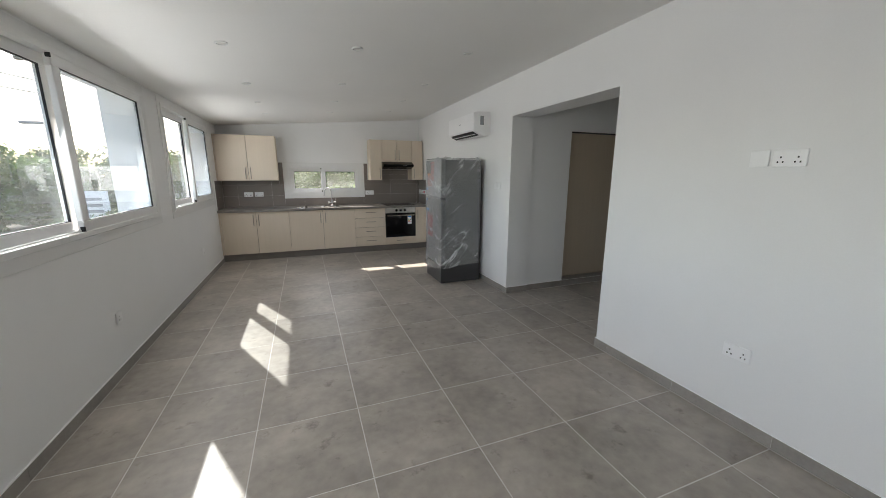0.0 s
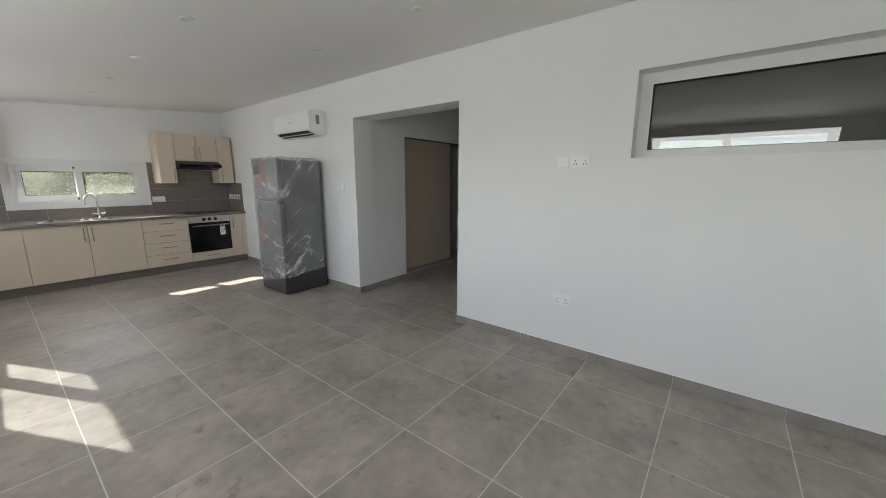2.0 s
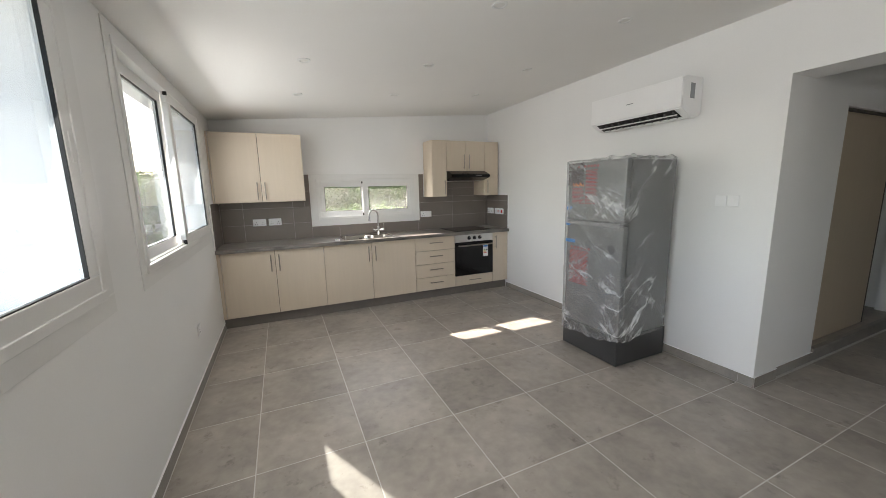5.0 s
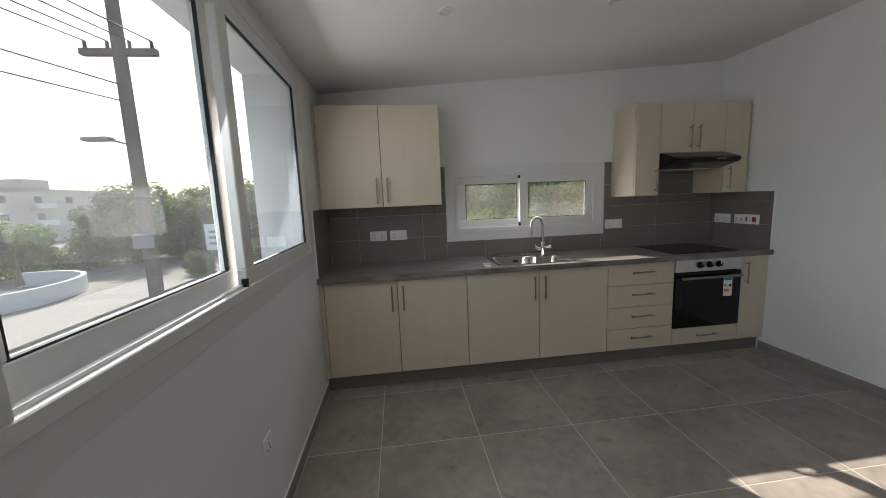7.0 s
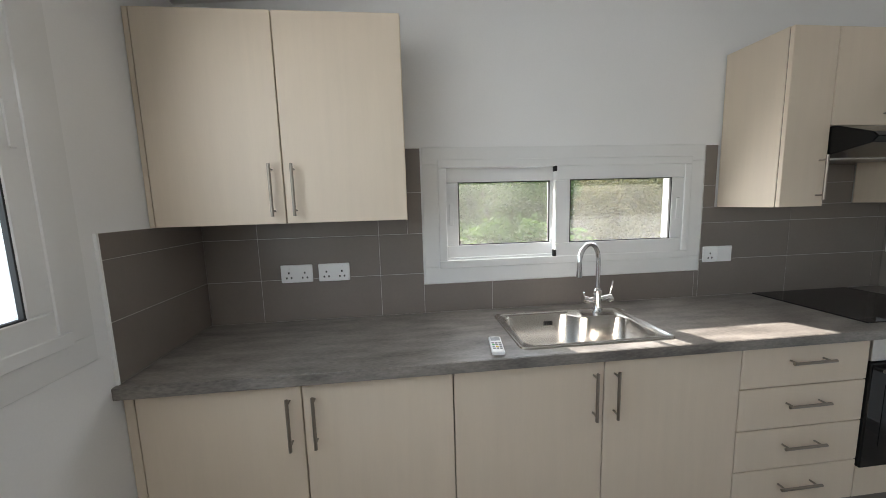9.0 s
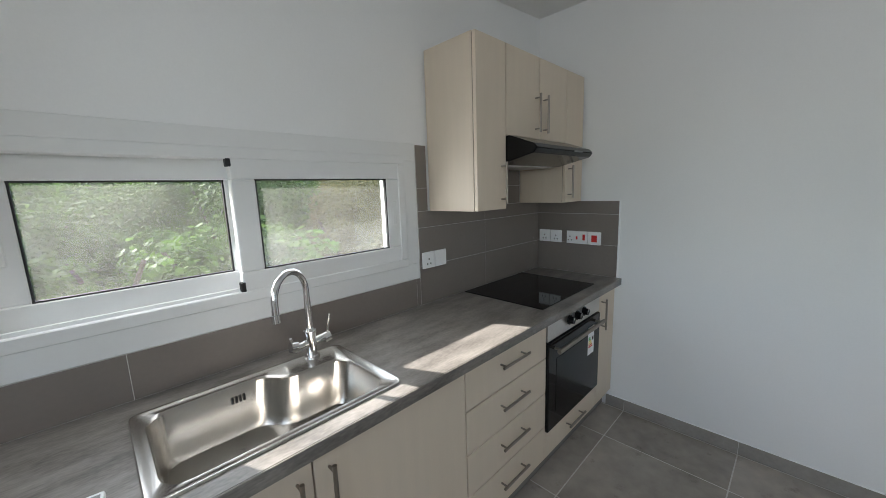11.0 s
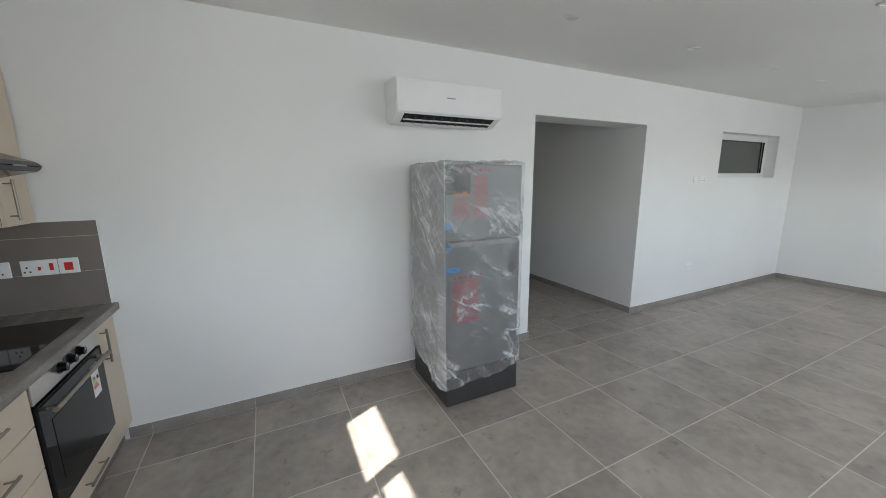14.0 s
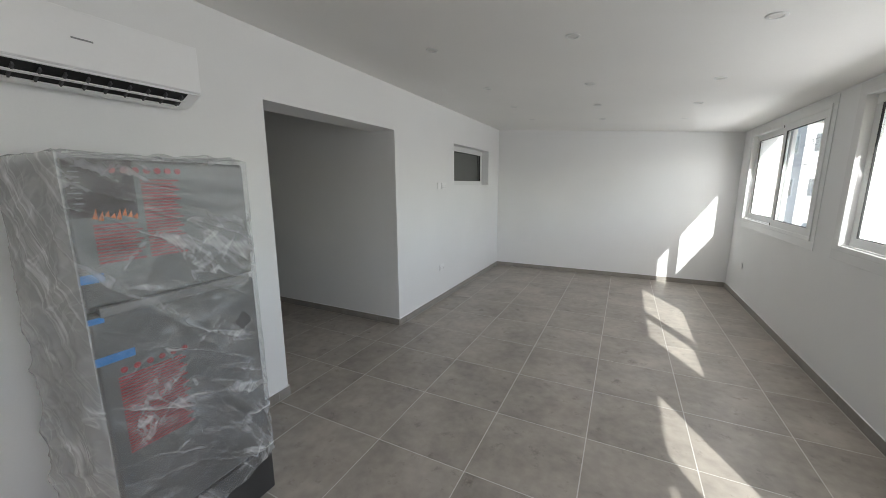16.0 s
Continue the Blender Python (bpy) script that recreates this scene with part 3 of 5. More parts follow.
sink = thing("kitchen_sink", 0.40, 7.3, TOP, "stainless steel inset sink with one rounded bowl", "sink")
nt = 0.075
bm = bmesh.new()
R = [
    (outline(SX0, SX1, SY0, SY1, 0.03, 0.0001), TOP + 0.0005), (outline(SX0 + 0.003, SX1 - 0.003, SY0 + 0.003, SY1 - 0.003, 0.03, 0.0001), TOP + 0.006),
    (outline(SX0 + 0.012, SX1 - 0.012, SY0 + 0.012, SY1 - 0.012, 0.03, 0.0001), TOP + 0.006), (outline(SX0 + 0.016, SX1 - 0.016, SY0 + 0.016, SY1 - 0.016, 0.03, 0.0001), TOP + 0.003),
    (outline(SX0 + 0.030, SX1 - 0.034, SY0 + 0.030, SY1 - 0.036, 0.06, nt), TOP + 0.003), (outline(SX0 + 0.036, SX1 - 0.040, SY0 + 0.036, SY1 - 0.042, 0.06, nt), TOP - 0.004),
    (outline(SX0 + 0.044, SX1 - 0.050, SY0 + 0.044, SY1 - 0.05, 0.06, nt), TOP - 0.13), (outline(SX0 + 0.055, SX1 - 0.062, SY0 + 0.055, SY1 - 0.06, 0.06, nt), TOP - 0.155),
    (outline(SX0 + 0.085, SX1 - 0.095, SY0 + 0.085, SY1 - 0.09, 0.06, nt), TOP - 0.165),
]
loops(bm, R)
bmesh.ops.recalc_face_normals(bm, faces=bm.faces)
for f in bm.faces:
    f.normal_flip()
basin = part("basin", bm, M_BOWL, sink, smooth=True)
part("drain", join(cyl((0.37, 7.26, TOP - 0.1645), (0.37, 7.26, TOP - 0.161), 0.045, 0.042, n=28), cyl((0.37, 7.26, TOP - 0.161), (0.37, 7.26, TOP - 0.158), 0.012, n=12)), M_CHROME, sink, smooth=True)
for k in range(4):
    part("overflow_slot", bx(0.335 + k * 0.011, 0.341 + k * 0.011, SY1 - 0.0525, SY1 - 0.044, TOP - 0.05, TOP - 0.03), M_BLACK, basin)

tap = thing("kitchen_tap", 0.60, 7.455, TOP, "polished chrome swan-neck mixer tap with two levers", "tap")
TX, TY = 0.609, 7.436
part("base", join(cyl((TX, TY, TOP + 0.003), (TX, TY, TOP + 0.012), 0.027, n=24), cyl((TX, TY, TOP + 0.012), (TX, TY, TOP + 0.098), 0.019, 0.019, n=24), cyl((TX, TY, TOP + 0.098), (TX, TY, TOP + 0.106), 0.022, 0.022, n=24), cyl((TX, TY, TOP + 0.106), (TX, TY, TOP + 0.116), 0.019, 0.013, n=24)), M_CHROME, tap, smooth=True)
arc = [(TX, TY, TOP + 0.11), (TX, TY, TOP + 0.26)]
for k in range(1, 13):
    g = math.pi * k / 12
    arc.append((TX - 0.080 * (1 - math.cos(g)) * 0.86, TY - 0.080 * (1 - math.cos(g)) * 0.51, TOP + 0.26 + 0.080 * math.sin(g)))
ex, ey, ez = arc[-1]
arc.append((ex, ey, ez - 0.045))
part("spout", tube(arc, 0.0115, 14), M_CHROME, tap, smooth=True)
part("nozzle", cyl((ex, ey, ez - 0.04), (ex, ey, ez - 0.065), 0.0135, n=18), M_CHROME, tap, smooth=True)
for s in (-1, 1):
    hx = TX + s * 0.062
    lv = part("lever", join(cyl((TX + s * 0.015, TY, TOP + 0.06), (hx, TY, TOP + 0.06 + 0.008 * s), 0.015, n=18), cyl((hx - s * 0.012, TY, TOP + 0.06), (hx + s * 0.012, TY, TOP + 0.065), 0.019, n=18), cyl((hx, TY, TOP + 0.07), (hx + s * 0.012, TY - 0.01, TOP + (0.15 if s > 0 else 0.10)), 0.0045, n=10)), M_CHROME, tap, smooth=True)

hob = thing("induction_hob", 1.9, 7.32, TOP, "black glass ceramic hob set into the worktop", "hob")
hg = part("glass_top", bx(1.592, 2.195, 7.055, 7.565, TOP + 0.0005, TOP + 0.0055, 0.002, 1), M_BGLASS, hob)
rem = thing("remote_control", 0.01, 7.085, TOP, "white air conditioner remote control on the worktop", "remote")
rm = pose(0.010, 7.085, TOP + 0.001, 0, 0, -8)
def placed(g, m):
    bmesh.ops.transform(g, matrix=m, verts=g.verts)
    return g
part("shell", placed(bx(-0.024, 0.024, -0.075, 0.075, 0, 0.016, 0.005, 2), rm), M_PLASTIC, rem)
part("screen", placed(bx(-0.018, 0.018, 0.03, 0.064, 0.0155, 0.0168, 0.0005, 1), rm), M_GREY, rem)
for r in range(4):
    for c in range(3):
        part("button", placed(bx(-0.018 + c * 0.013, -0.008 + c * 0.013, -0.05 + r * 0.017, -0.041 + r * 0.017, 0.0155, 0.0178, 0.001, 1), rm), M_YELLOW if (r, c) == (1, 1) else M_GREEN if (r, c) == (2, 0) else M_GREY, rem)

# wall cabinets
UZ0, UZ1, UY = 1.382, 2.150, 7.252


def wall_cabinet(x0, x1, z0, label, doors, zend=UZ1):
    e = thing("wall_cabinet", (x0 + x1) / 2, 7.45, z0, label, "cabinet", "kitchen wall units")
    part("body", bx(x0, x1, UY + 0.021, N - 0.012, z0, zend, 0.001, 1), M_CREAM, e)
    part("joint_backing", bx(x0 + 0.004, x1 - 0.004, UY + 0.0192, UY + 0.0212, z0 + 0.004, zend - 0.004), M_GAP, e)
    for a, b, hand in doors:
        d = part("door", bx(a + 0.0024, b - 0.0024, UY, UY + 0.019, z0 + 0.001, zend - 0.001, 0.0015, 1), M_CREAM, e)
        if hand:
            hx = a + 0.04 if hand == "l" else b - 0.04
            bar_handle(d, (hx, UY, z0 + 0.03), (hx, UY, z0 + 0.225), YO)
    return e


wall_cabinet(-1.235, -0.303, UZ0, "cream laminate wall unit with two doors", [(-1.235, -0.765, "r"), (-0.765, -0.303, "l")])
fw = thing("filler_panel", -1.275, 7.28, UZ0, "narrow cream filler strip beside the wall unit", "panel")
part("panel", bx(W + 0.002, -1.238, UY + 0.004, UY + 0.022, UZ0, UZ1, 0.001, 1), M_CREAM, fw)
HX0, HX1 = 1.573, 2.183
wall_cabinet(1.350, HX0, UZ0, "narrow tall cream laminate wall unit", [(1.350, HX0, "r")])
wall_cabinet(HX0, HX1, 1.737, "short cream laminate wall unit above the hood", [(HX0, (HX0 + HX1) / 2, "r"), ((HX0 + HX1) / 2, HX1, "l")])
wall_cabinet(HX1, 2.415, UZ0, "narrow cream laminate wall unit in the corner", [(HX1, 2.415, "l")])

hood = thing("cooker_hood", 1.9, 7.3, 1.66, "black slim cooker hood under the wall unit", "hood")
bm = bmesh.new()
prof = ((7.575, 1.600), (7.575, 1.733), (7.235, 1.733), (7.102, 1.684), (7.084, 1.664), (7.102, 1.641), (7.290, 1.600))
l0 = [bm.verts.new((HX0 + 0.003, y, z)) for y, z in prof]
l1 = [bm.verts.new((HX1 - 0.003, y, z)) for y, z in prof]
for k in range(len(prof)):
    bm.faces.new((l0[k], l0[(k + 1) % 7], l1[(k + 1) % 7], l1[k]))
bm.faces.new(l0)
bm.faces.new(l1)
bmesh.ops.recalc_face_normals(bm, faces=bm.faces)
bmesh.ops.bevel(bm, geom=bm.edges[:], offset=0.004, segments=2, affect="EDGES")
part("body", bm, M_DARK, hood)
part("filter", bx(HX0 + 0.05, HX1 - 0.05, 7.31, 7.55, 1.594, 1.6015), M_STEEL, hood)
for k in range(5):
    part("button", bx(1.955 + k * 0.018, 1.967 + k * 0.018, 7.081, 7.092, 1.660, 1.667), M_GREY, hood)


# ---------------------------------------------------------------- backsplash
def tiled(name, u0, u1, rows, ujoints, put, w0, w1, label):
    base = None
    for z0, z1, a0, a1 in rows:
        cuts = [a0] + [j for j in ujoints if a0 + 0.01 < j < a1 - 0.01] + [a1]
        for a, b in zip(cuts, cuts[1:]):
            g = bx(a + 0.001, b - 0.001, z0 + 0.001, z1 - 0.001, w0, w1, 0.0008, 1)
            for v in g.verts:
                v.co = put(*v.co)
            bmesh.ops.recalc_face_normals(g, faces=g.faces)
            if base is None:
                gr = [bx(r[2], r[3], r[0], r[1], 0.0005, w1 - 0.0015) for r in rows]
                gj = join(*gr)
                for v in gj.verts:
                    v.co = put(*v.co)
                bmesh.ops.recalc_face_normals(gj, faces=gj.faces)
                base = structure(name, gj, M_GROUT, label, "backsplash")
            part("tile", g, M_SPLASH, base)
    return base


def north_in(u, v, w):
    return Vector((u, N - w, v))


def east_in(u, v, w):
    return Vector((E - w, u, v))


def west_in(u, v, w):
    return Vector((W + w, u, v))


JX = [0.1194 + 0.5624 * k for k in range(-3, 5)]
LX, RX = -0.230, 1.270
tiled("backsplash_north_left", 0, 0, [(0.893, 1.098, W + 0.012, LX), (1.098, 1.298, W + 0.012, LX), (1.298, 1.382, W + 0.012, -0.303), (1.298, 1.498, -0.303, LX), (1.498, 1.707, -0.303, LX)], JX, north_in, 0.001, 0.009, "taupe glazed tile backsplash behind the worktop")
tiled("backsplash_north_mid", 0, 0, [(0.893, 1.040, LX, RX)], JX, north_in, 0.001, 0.009, "taupe glazed tile upstand under the window")
tiled("backsplash_north_right", 0, 0, [(0.893, 1.098, RX, E - 0.012), (1.098, 1.298, RX, E - 0.012), (1.298, 1.382, RX, E - 0.012), (1.382, 1.498, RX, 1.340), (1.382, 1.498, HX0, HX1), (1.498, 1.605, HX0, HX1), (1.498, 1.707, RX, 1.340)], JX, north_in, 0.001, 0.009, "taupe glazed tile backsplash beside the hob")
tiled("backsplash_east", 0, 0, [(0.893, 1.098, 7.015, N), (1.098, 1.298, 7.015, N), (1.298, 1.382, 7.015, N)], [], east_in, 0.001, 0.009, "taupe glazed tile side splash with a white edge strip")
tiled("backsplash_west", 0, 0, [(0.893, 1.098, 7.015, N), (1.098, 1.298, 7.015, N), (1.298, 1.382, 7.015, N)], [], west_in, 0.001, 0.009, "taupe glazed tile side splash with a white edge strip")
structure("trim_splash_east", bx(E - 0.010, E, 7.007, 7.015, 0.893, 1.382), M_PLASTIC, "white tile edge strip", "trim")
structure("trim_splash_west", bx(W, W + 0.010, 7.007, 7.015, 0.893, 1.382), M_PLASTIC, "white tile edge strip", "trim")


# ---------------------------------------------------------------- sockets and switches
def faceplate(name, label, cat, put, u, v, wd, kinds, off=0.0, h=0.086):
    """kinds: letters across the plate: s socket, w rocker, b blank, q small red rocker, r red rocker, W wide red rocker."""
    e = thing(name, *put(u + wd / 2, v, off), label, cat, "wall plates")
    def blk(a, b, c, d, w0, w1, bev=0.0):
        g = bx(a, b, c, d, off + w0, off + w1, bev, 1)
        for vv in g.verts:
            vv.co = put(*vv.co)
        bmesh.ops.recalc_face_normals(g, faces=g.faces)
        return g
    part("plate", blk(u, u + wd, v, v + h, 0.0, 0.009, 0.003), M_PLASTIC, e)
    step = wd / len(kinds)
    for k, c in enumerate(kinds):
        m = u + step * (k + 0.5)
        if c == "s":
            for du, dv in ((0, 0.012), (-0.011, -0.012), (0.011, -0.012)):
                part("pin_hole", blk(m + du - 0.0035, m + du + 0.0035, v + h * 0.42 + dv - 0.005, v + h * 0.42 + dv + 0.004, 0.0088, 0.0094), M_BLACK, e)
            part("rocker", blk(m - 0.005, m + 0.005, v + h * 0.74, v + h * 0.88, 0.009, 0.0115, 0.001), M_PLASTIC, e)
        elif c == "w":
            part("rocker", blk(m - 0.011, m + 0.011, v + h * 0.32, v + h * 0.68, 0.009, 0.012, 0.001), M_PLASTIC, e)
        elif c == "W":
            part("rocker", blk(m - 0.018, m + 0.018, v + h * 0.22, v + h * 0.74, 0.009, 0.012, 0.001), M_REDSW, e, "wide red rocker")
        elif c == "q":
            part("rocker", blk(m - 0.006, m + 0.006, v + h * 0.34, v + h * 0.58, 0.009, 0.0115, 0.001), M_REDSW, e, "small red rocker")
        elif c == "r":
            part("rocker", blk(m - 0.008, m + 0.008, v + h * 0.30, v + h * 0.76, 0.009, 0.012, 0.001), M_REDSW, e, "red rocker")
    return e


faceplate("double_socket", "white double power socket on the tiles", "socket", north_in, -0.910, 1.084, 0.146, "ss", 0.0093)
faceplate("double_socket", "white double power socket on the tiles", "socket", north_in, -0.736, 1.084, 0.146, "ss", 0.0093)
faceplate("single_socket", "white single power socket beside the window", "socket", north_in, 1.283, 1.084, 0.085, "s", 0.0093)
faceplate("wall_switch", "white fused switch plate beside the window", "switch", north_in, 1.3695, 1.084, 0.085, "b", 0.0093)
faceplate("single_socket", "white single power socket on the side splash", "socket", east_in, 7.478, 1.094, 0.085, "s", 0.0093)
faceplate("single_socket", "white single power socket on the side splash", "socket", east_in, 7.390, 1.094, 0.085, "s", 0.0093)
faceplate("cooker_switch", "white single switch plate with a wide red rocker", "switch", east_in, 7.118, 1.094, 0.085, "W", 0.0093)
faceplate("cooker_switch", "white cooker switch plate with two red rockers and a socket", "switch", east_in, 7.206, 1.094, 0.146, "rqs", 0.0093)
faceplate("blank_plate", "white blank plate high on the wall", "plate", east_in, 1.275, 1.535, 0.09, "b")
faceplate("double_socket", "white double power socket high on the wall", "socket", east_in, 1.115, 1.535, 0.146, "ss")
faceplate("double_socket", "white double power socket low on the wall", "socket", east_in, 1.19, 0.42, 0.146, "ss")
faceplate("wall_switch", "white light switch between fridge and opening", "switch", east_in, 4.178, 1.312, 0.077, "w", h=0.079)
faceplate("wall_switch", "white light switch between fridge and opening", "switch", east_in, 4.098, 1.312, 0.077, "w", h=0.079)
for y in (3.28, 5.81, -0.53):
    faceplate("double_socket" if y != 5.81 else "single_socket", "white power socket low under the window", "socket", west_in, y, 0.39 if y > 0 else 0.44, 0.085, "s")


# ---------------------------------------------------------------- air conditioner
ac = thing("air_conditioner", E, 5.0, 2.03, "white wall-mounted split air conditioner with open vent", "air conditioner")
AY0, AY1, AZ0, AZ1, AD = 4.46, 5.300, 2.025, 2.315, 0.205
bm = bmesh.new()
prof = ((0.0, AZ0 + 0.03), (0.0, AZ1), (0.15, AZ1), (AD - 0.012, AZ1 - 0.006), (AD, AZ1 - 0.03), (AD, AZ0 + 0.055), (0.10, AZ0), (0.03, AZ0))
l0 = [bm.verts.new((E - 0.001 - d, AY0, z)) for d, z in prof]
l1 = [bm.verts.new((E - 0.001 - d, AY1, z)) for d, z in prof]
for k in range(8):
    bm.faces.new((l0[k], l0[(k + 1) % 8], l1[(k + 1) % 8], l1[k]))
bm.faces.new(l0)
bm.faces.new(l1)
bmesh.ops.recalc_face_normals(bm, faces=bm.faces)
bmesh.ops.bevel(bm, geom=bm.edges[:], offset=0.006, segments=2, affect="EDGES")
body = part("body", bm, M_PLASTIC, ac)
part("front_panel", bx(E - AD - 0.006, E - AD + 0.006, AY0 + 0.004, AY1 - 0.004, AZ0 + 0.062, AZ1 - 0.012, 0.004, 2), M_PLASTIC, ac)


def vent_put(g):
    for v in g.verts:
        t, d = v.co.z, v.co.x
        p0, p1 = Vector((E - 0.001 - AD, AZ0 + 0.055)), Vector((E - 0.001 - 0.10, AZ0))
        n2 = Vector((-(p1 - p0).y, (p1 - p0).x)).normalized()
        if n2.x > 0:
            n2 = -n2
        q = p0 + (p1 - p0) * t + n2 * d
        v.co = Vector((q.x, v.co.y, q.y))
    bmesh.ops.recalc_face_normals(g, faces=g.faces)
    return g


vent = part("vent", vent_put(bx(0.0005, 0.002, AY0 + 0.06, AY1 - 0.06, 0.08, 0.86)), M_BLACK, ac, "dark open air vent")
for k in range(11):
    y = AY0 + 0.08 + k * (AY1 - AY0 - 0.16) / 10
    part("vane", vent_put(bx(0.002, 0.016, y - 0.003, y + 0.003, 0.2, 0.8)), M_VANE, vent)
part("louvre", vent_put(bx(0.012, 0.018, AY0 + 0.06, AY1 - 0.06, 0.40, 0.48)), M_PLASTIC, vent)
part("louvre", vent_put(bx(0.006, 0.012, AY0 + 0.06, AY1 - 0.06, 0.84, 0.95)), M_PLASTIC, vent)
part("sticker", bx(E - 0.13, E - 0.085, AY0 - 0.0015, AY0 - 0.0003, AZ1 - 0.16, AZ1 - 0.05), M_GREY, body, "grey printed rating sticker")
part("emblem", bx(E - AD - 0.0075, E - AD - 0.006, 4.86, 4.925, AZ1 - 0.121, AZ1 - 0.115), M_GREY, ac)

# ---------------------------------------------------------------- fridge in plastic wrap
FX0, FX1, FY0, FY1, FH = 1.795, 2.375, 4.525, 5.130, 1.685
fg = thing("fridge", 2.1, 4.87, 0, "dark silver fridge freezer wrapped in clear plastic film", "fridge")
part("cabinet", bx(FX0 + 0.06, FX1, FY0 + 0.004, FY1 - 0.004, 0.262, FH - 0.004, 0.008, 2), M_FRIDGE, fg)
part("base", bx(FX0 - 0.004, FX1 + 0.004, FY0, FY1, 0.012, 0.26, 0.006, 2), M_FRIDGE_BASE, fg)
upper = part("freezer_door", bx(FX0, FX0 + 0.056, FY0 + 0.002, FY1 - 0.002, 1.19, FH, 0.012, 3), M_FRIDGE, fg)
lower = part("fridge_door", bx(FX0, FX0 + 0.056, FY0 + 0.002, FY1 - 0.002, 0.265, 1.165, 0.012, 3), M_FRIDGE, fg)
part("handle", bx(FX0 - 0.009, FX0 + 0.02, FY0 + 0.03, FY1 - 0.03, 1.152, 1.186, 0.004, 2), M_GRIP, fg, "bright recessed grip between the doors")
for y in (FY0 + 0.06, FY1 - 0.06):
    for x in (FX0 + 0.08, FX1 - 0.06):
        part("foot", cyl((x, y, 0.0), (x, y, 0.03), 0.018, n=14), M_BLACK, fg)

def print_block(parent, y0, y1, z0, z1, mat, lab=""):
    return part("print", bx(FX0 - 0.0022, FX0 - 0.0004, y0, y1, z0, z1), mat, parent, lab)


for k in range(8):
    part("print", bx(FX0 - 0.0034, FX0 - 0.0018, 5.088, 5.088 + 0.018 + 0.008 * (k % 3), 1.655 - 0.017 * k, 1.659 - 0.017 * k), M_GREY, upper, "pale printed marks")
# seen from the front, y falls from the viewer's left to right
pd = print_block(upper, 4.945, 5.125, 1.492, 1.68, M_DARKPRINT, "dark printed panel")
for k in range(8):
    fy = 4.955 + k * 0.016
    part("print", cyl((FX0 + 0.003, fy, 1.480 + 0.006 * (k % 3)), (FX0 + 0.003, fy - 0.012, 1.522 + 0.011 * ((k * 5) % 4)), 0.0085, 0.002, n=8), M_ORANGE, upper, "orange printed flames")
for k in range(25):
    print_block(upper, 4.80 + 0.012 * (k * 7 % 3), 4.925, 1.335 + k * 0.0115, 1.341 + k * 0.0115, M_RED)
for k in range(12):
    print_block(upper, 4.94 + 0.012 * (k * 5 % 3), 5.075, 1.335 + k * 0.0115, 1.341 + k * 0.0115, M_RED)
for k in range(7):
    part("print", cyl((FX0 - 0.0028, 4.80 + k * 0.034, 1.648), (FX0 - 0.0004, 4.80 + k * 0.034, 1.648), 0.011, n=12), M_RED, upper)
for k in range(26):
    print_block(lower, 4.86 + 0.012 * (k * 7 % 3), 5.08, 0.62 + k * 0.0118, 0.6265 + k * 0.0118, M_RED)
for k in range(6):
    part("print", cyl((FX0 - 0.0028, 4.86 + k * 0.04, 0.945), (FX0 - 0.0004, 4.86 + k * 0.04, 0.945), 0.011, n=12), M_RED, lower)
print_block(upper, 5.07, 5.135, 1.275, 1.305, M_BLUE, "blue adhesive tape")
print_block(lower, 5.09, 5.135, 1.135, 1.155, M_BLUE, "blue adhesive tape")
print_block(lower, 5.02, 5.135, 0.985, 1.015, M_BLUE, "blue adhesive tape")

# plastic film
M_FILM = bpy.data.materials.new("crumpled clear plastic film")
M_FILM.use_nodes = True
fn, fl_ = M_FILM.node_tree.nodes, M_FILM.node_tree.links
fn.remove(fn["Principled BSDF"])
tr, gl, df, m1, m2 = fn.new("ShaderNodeBsdfTransparent"), fn.new("ShaderNodeBsdfGlossy"), fn.new("ShaderNodeBsdfDiffuse"), fn.new("ShaderNodeMixShader"), fn.new("ShaderNodeMixShader")
tr.inputs[0].default_value = (0.93, 0.94, 0.94, 1)
gl.inputs["Roughness"].default_value = 0.24
df.inputs[0].default_value = (0.8, 0.81, 0.82, 1)
ftc, fbp = fn.new("ShaderNodeTexCoord"), fn.new("ShaderNodeBump")


def crease(scale, rot, stretch, sharp, warp):
    """Thin lines where a warped noise crosses its middle."""
    mp, no = fn.new("ShaderNodeMapping"), fn.new("ShaderNodeTexNoise")
    mp.vector_type = "TEXTURE"
    mp.inputs["Scale"].default_value, mp.inputs["Rotation"].default_value = stretch, rot
    no.inputs["Scale"].default_value, no.inputs["Detail"].default_value, no.inputs["Distortion"].default_value = scale, 3, warp
    fl_.new(ftc.outputs["Object"], mp.inputs[0])
    fl_.new(mp.outputs[0], no.inputs["Vector"])
    off, ab, inv = fn.new("ShaderNodeMath"), fn.new("ShaderNodeMath"), fn.new("ShaderNodeMath")
    off.operation, off.inputs[1].default_value = "SUBTRACT", 0.5
    ab.operation = "ABSOLUTE"
    inv.operation, inv.use_clamp = "MULTIPLY_ADD", True
    inv.inputs[1].default_value, inv.inputs[2].default_value = -sharp, 1.0
    fl_.new(no.outputs[0], off.inputs[0])
    fl_.new(off.outputs[0], ab.inputs[0])
    fl_.new(ab.outputs[0], inv.inputs[0])
    return inv.outputs[0]


def plus(a, b):
    k = fn.new("ShaderNodeMath")
    k.operation = "ADD"
    fl_.new(a, k.inputs[0])
    fl_.new(b, k.inputs[1])
    return k.outputs[0]


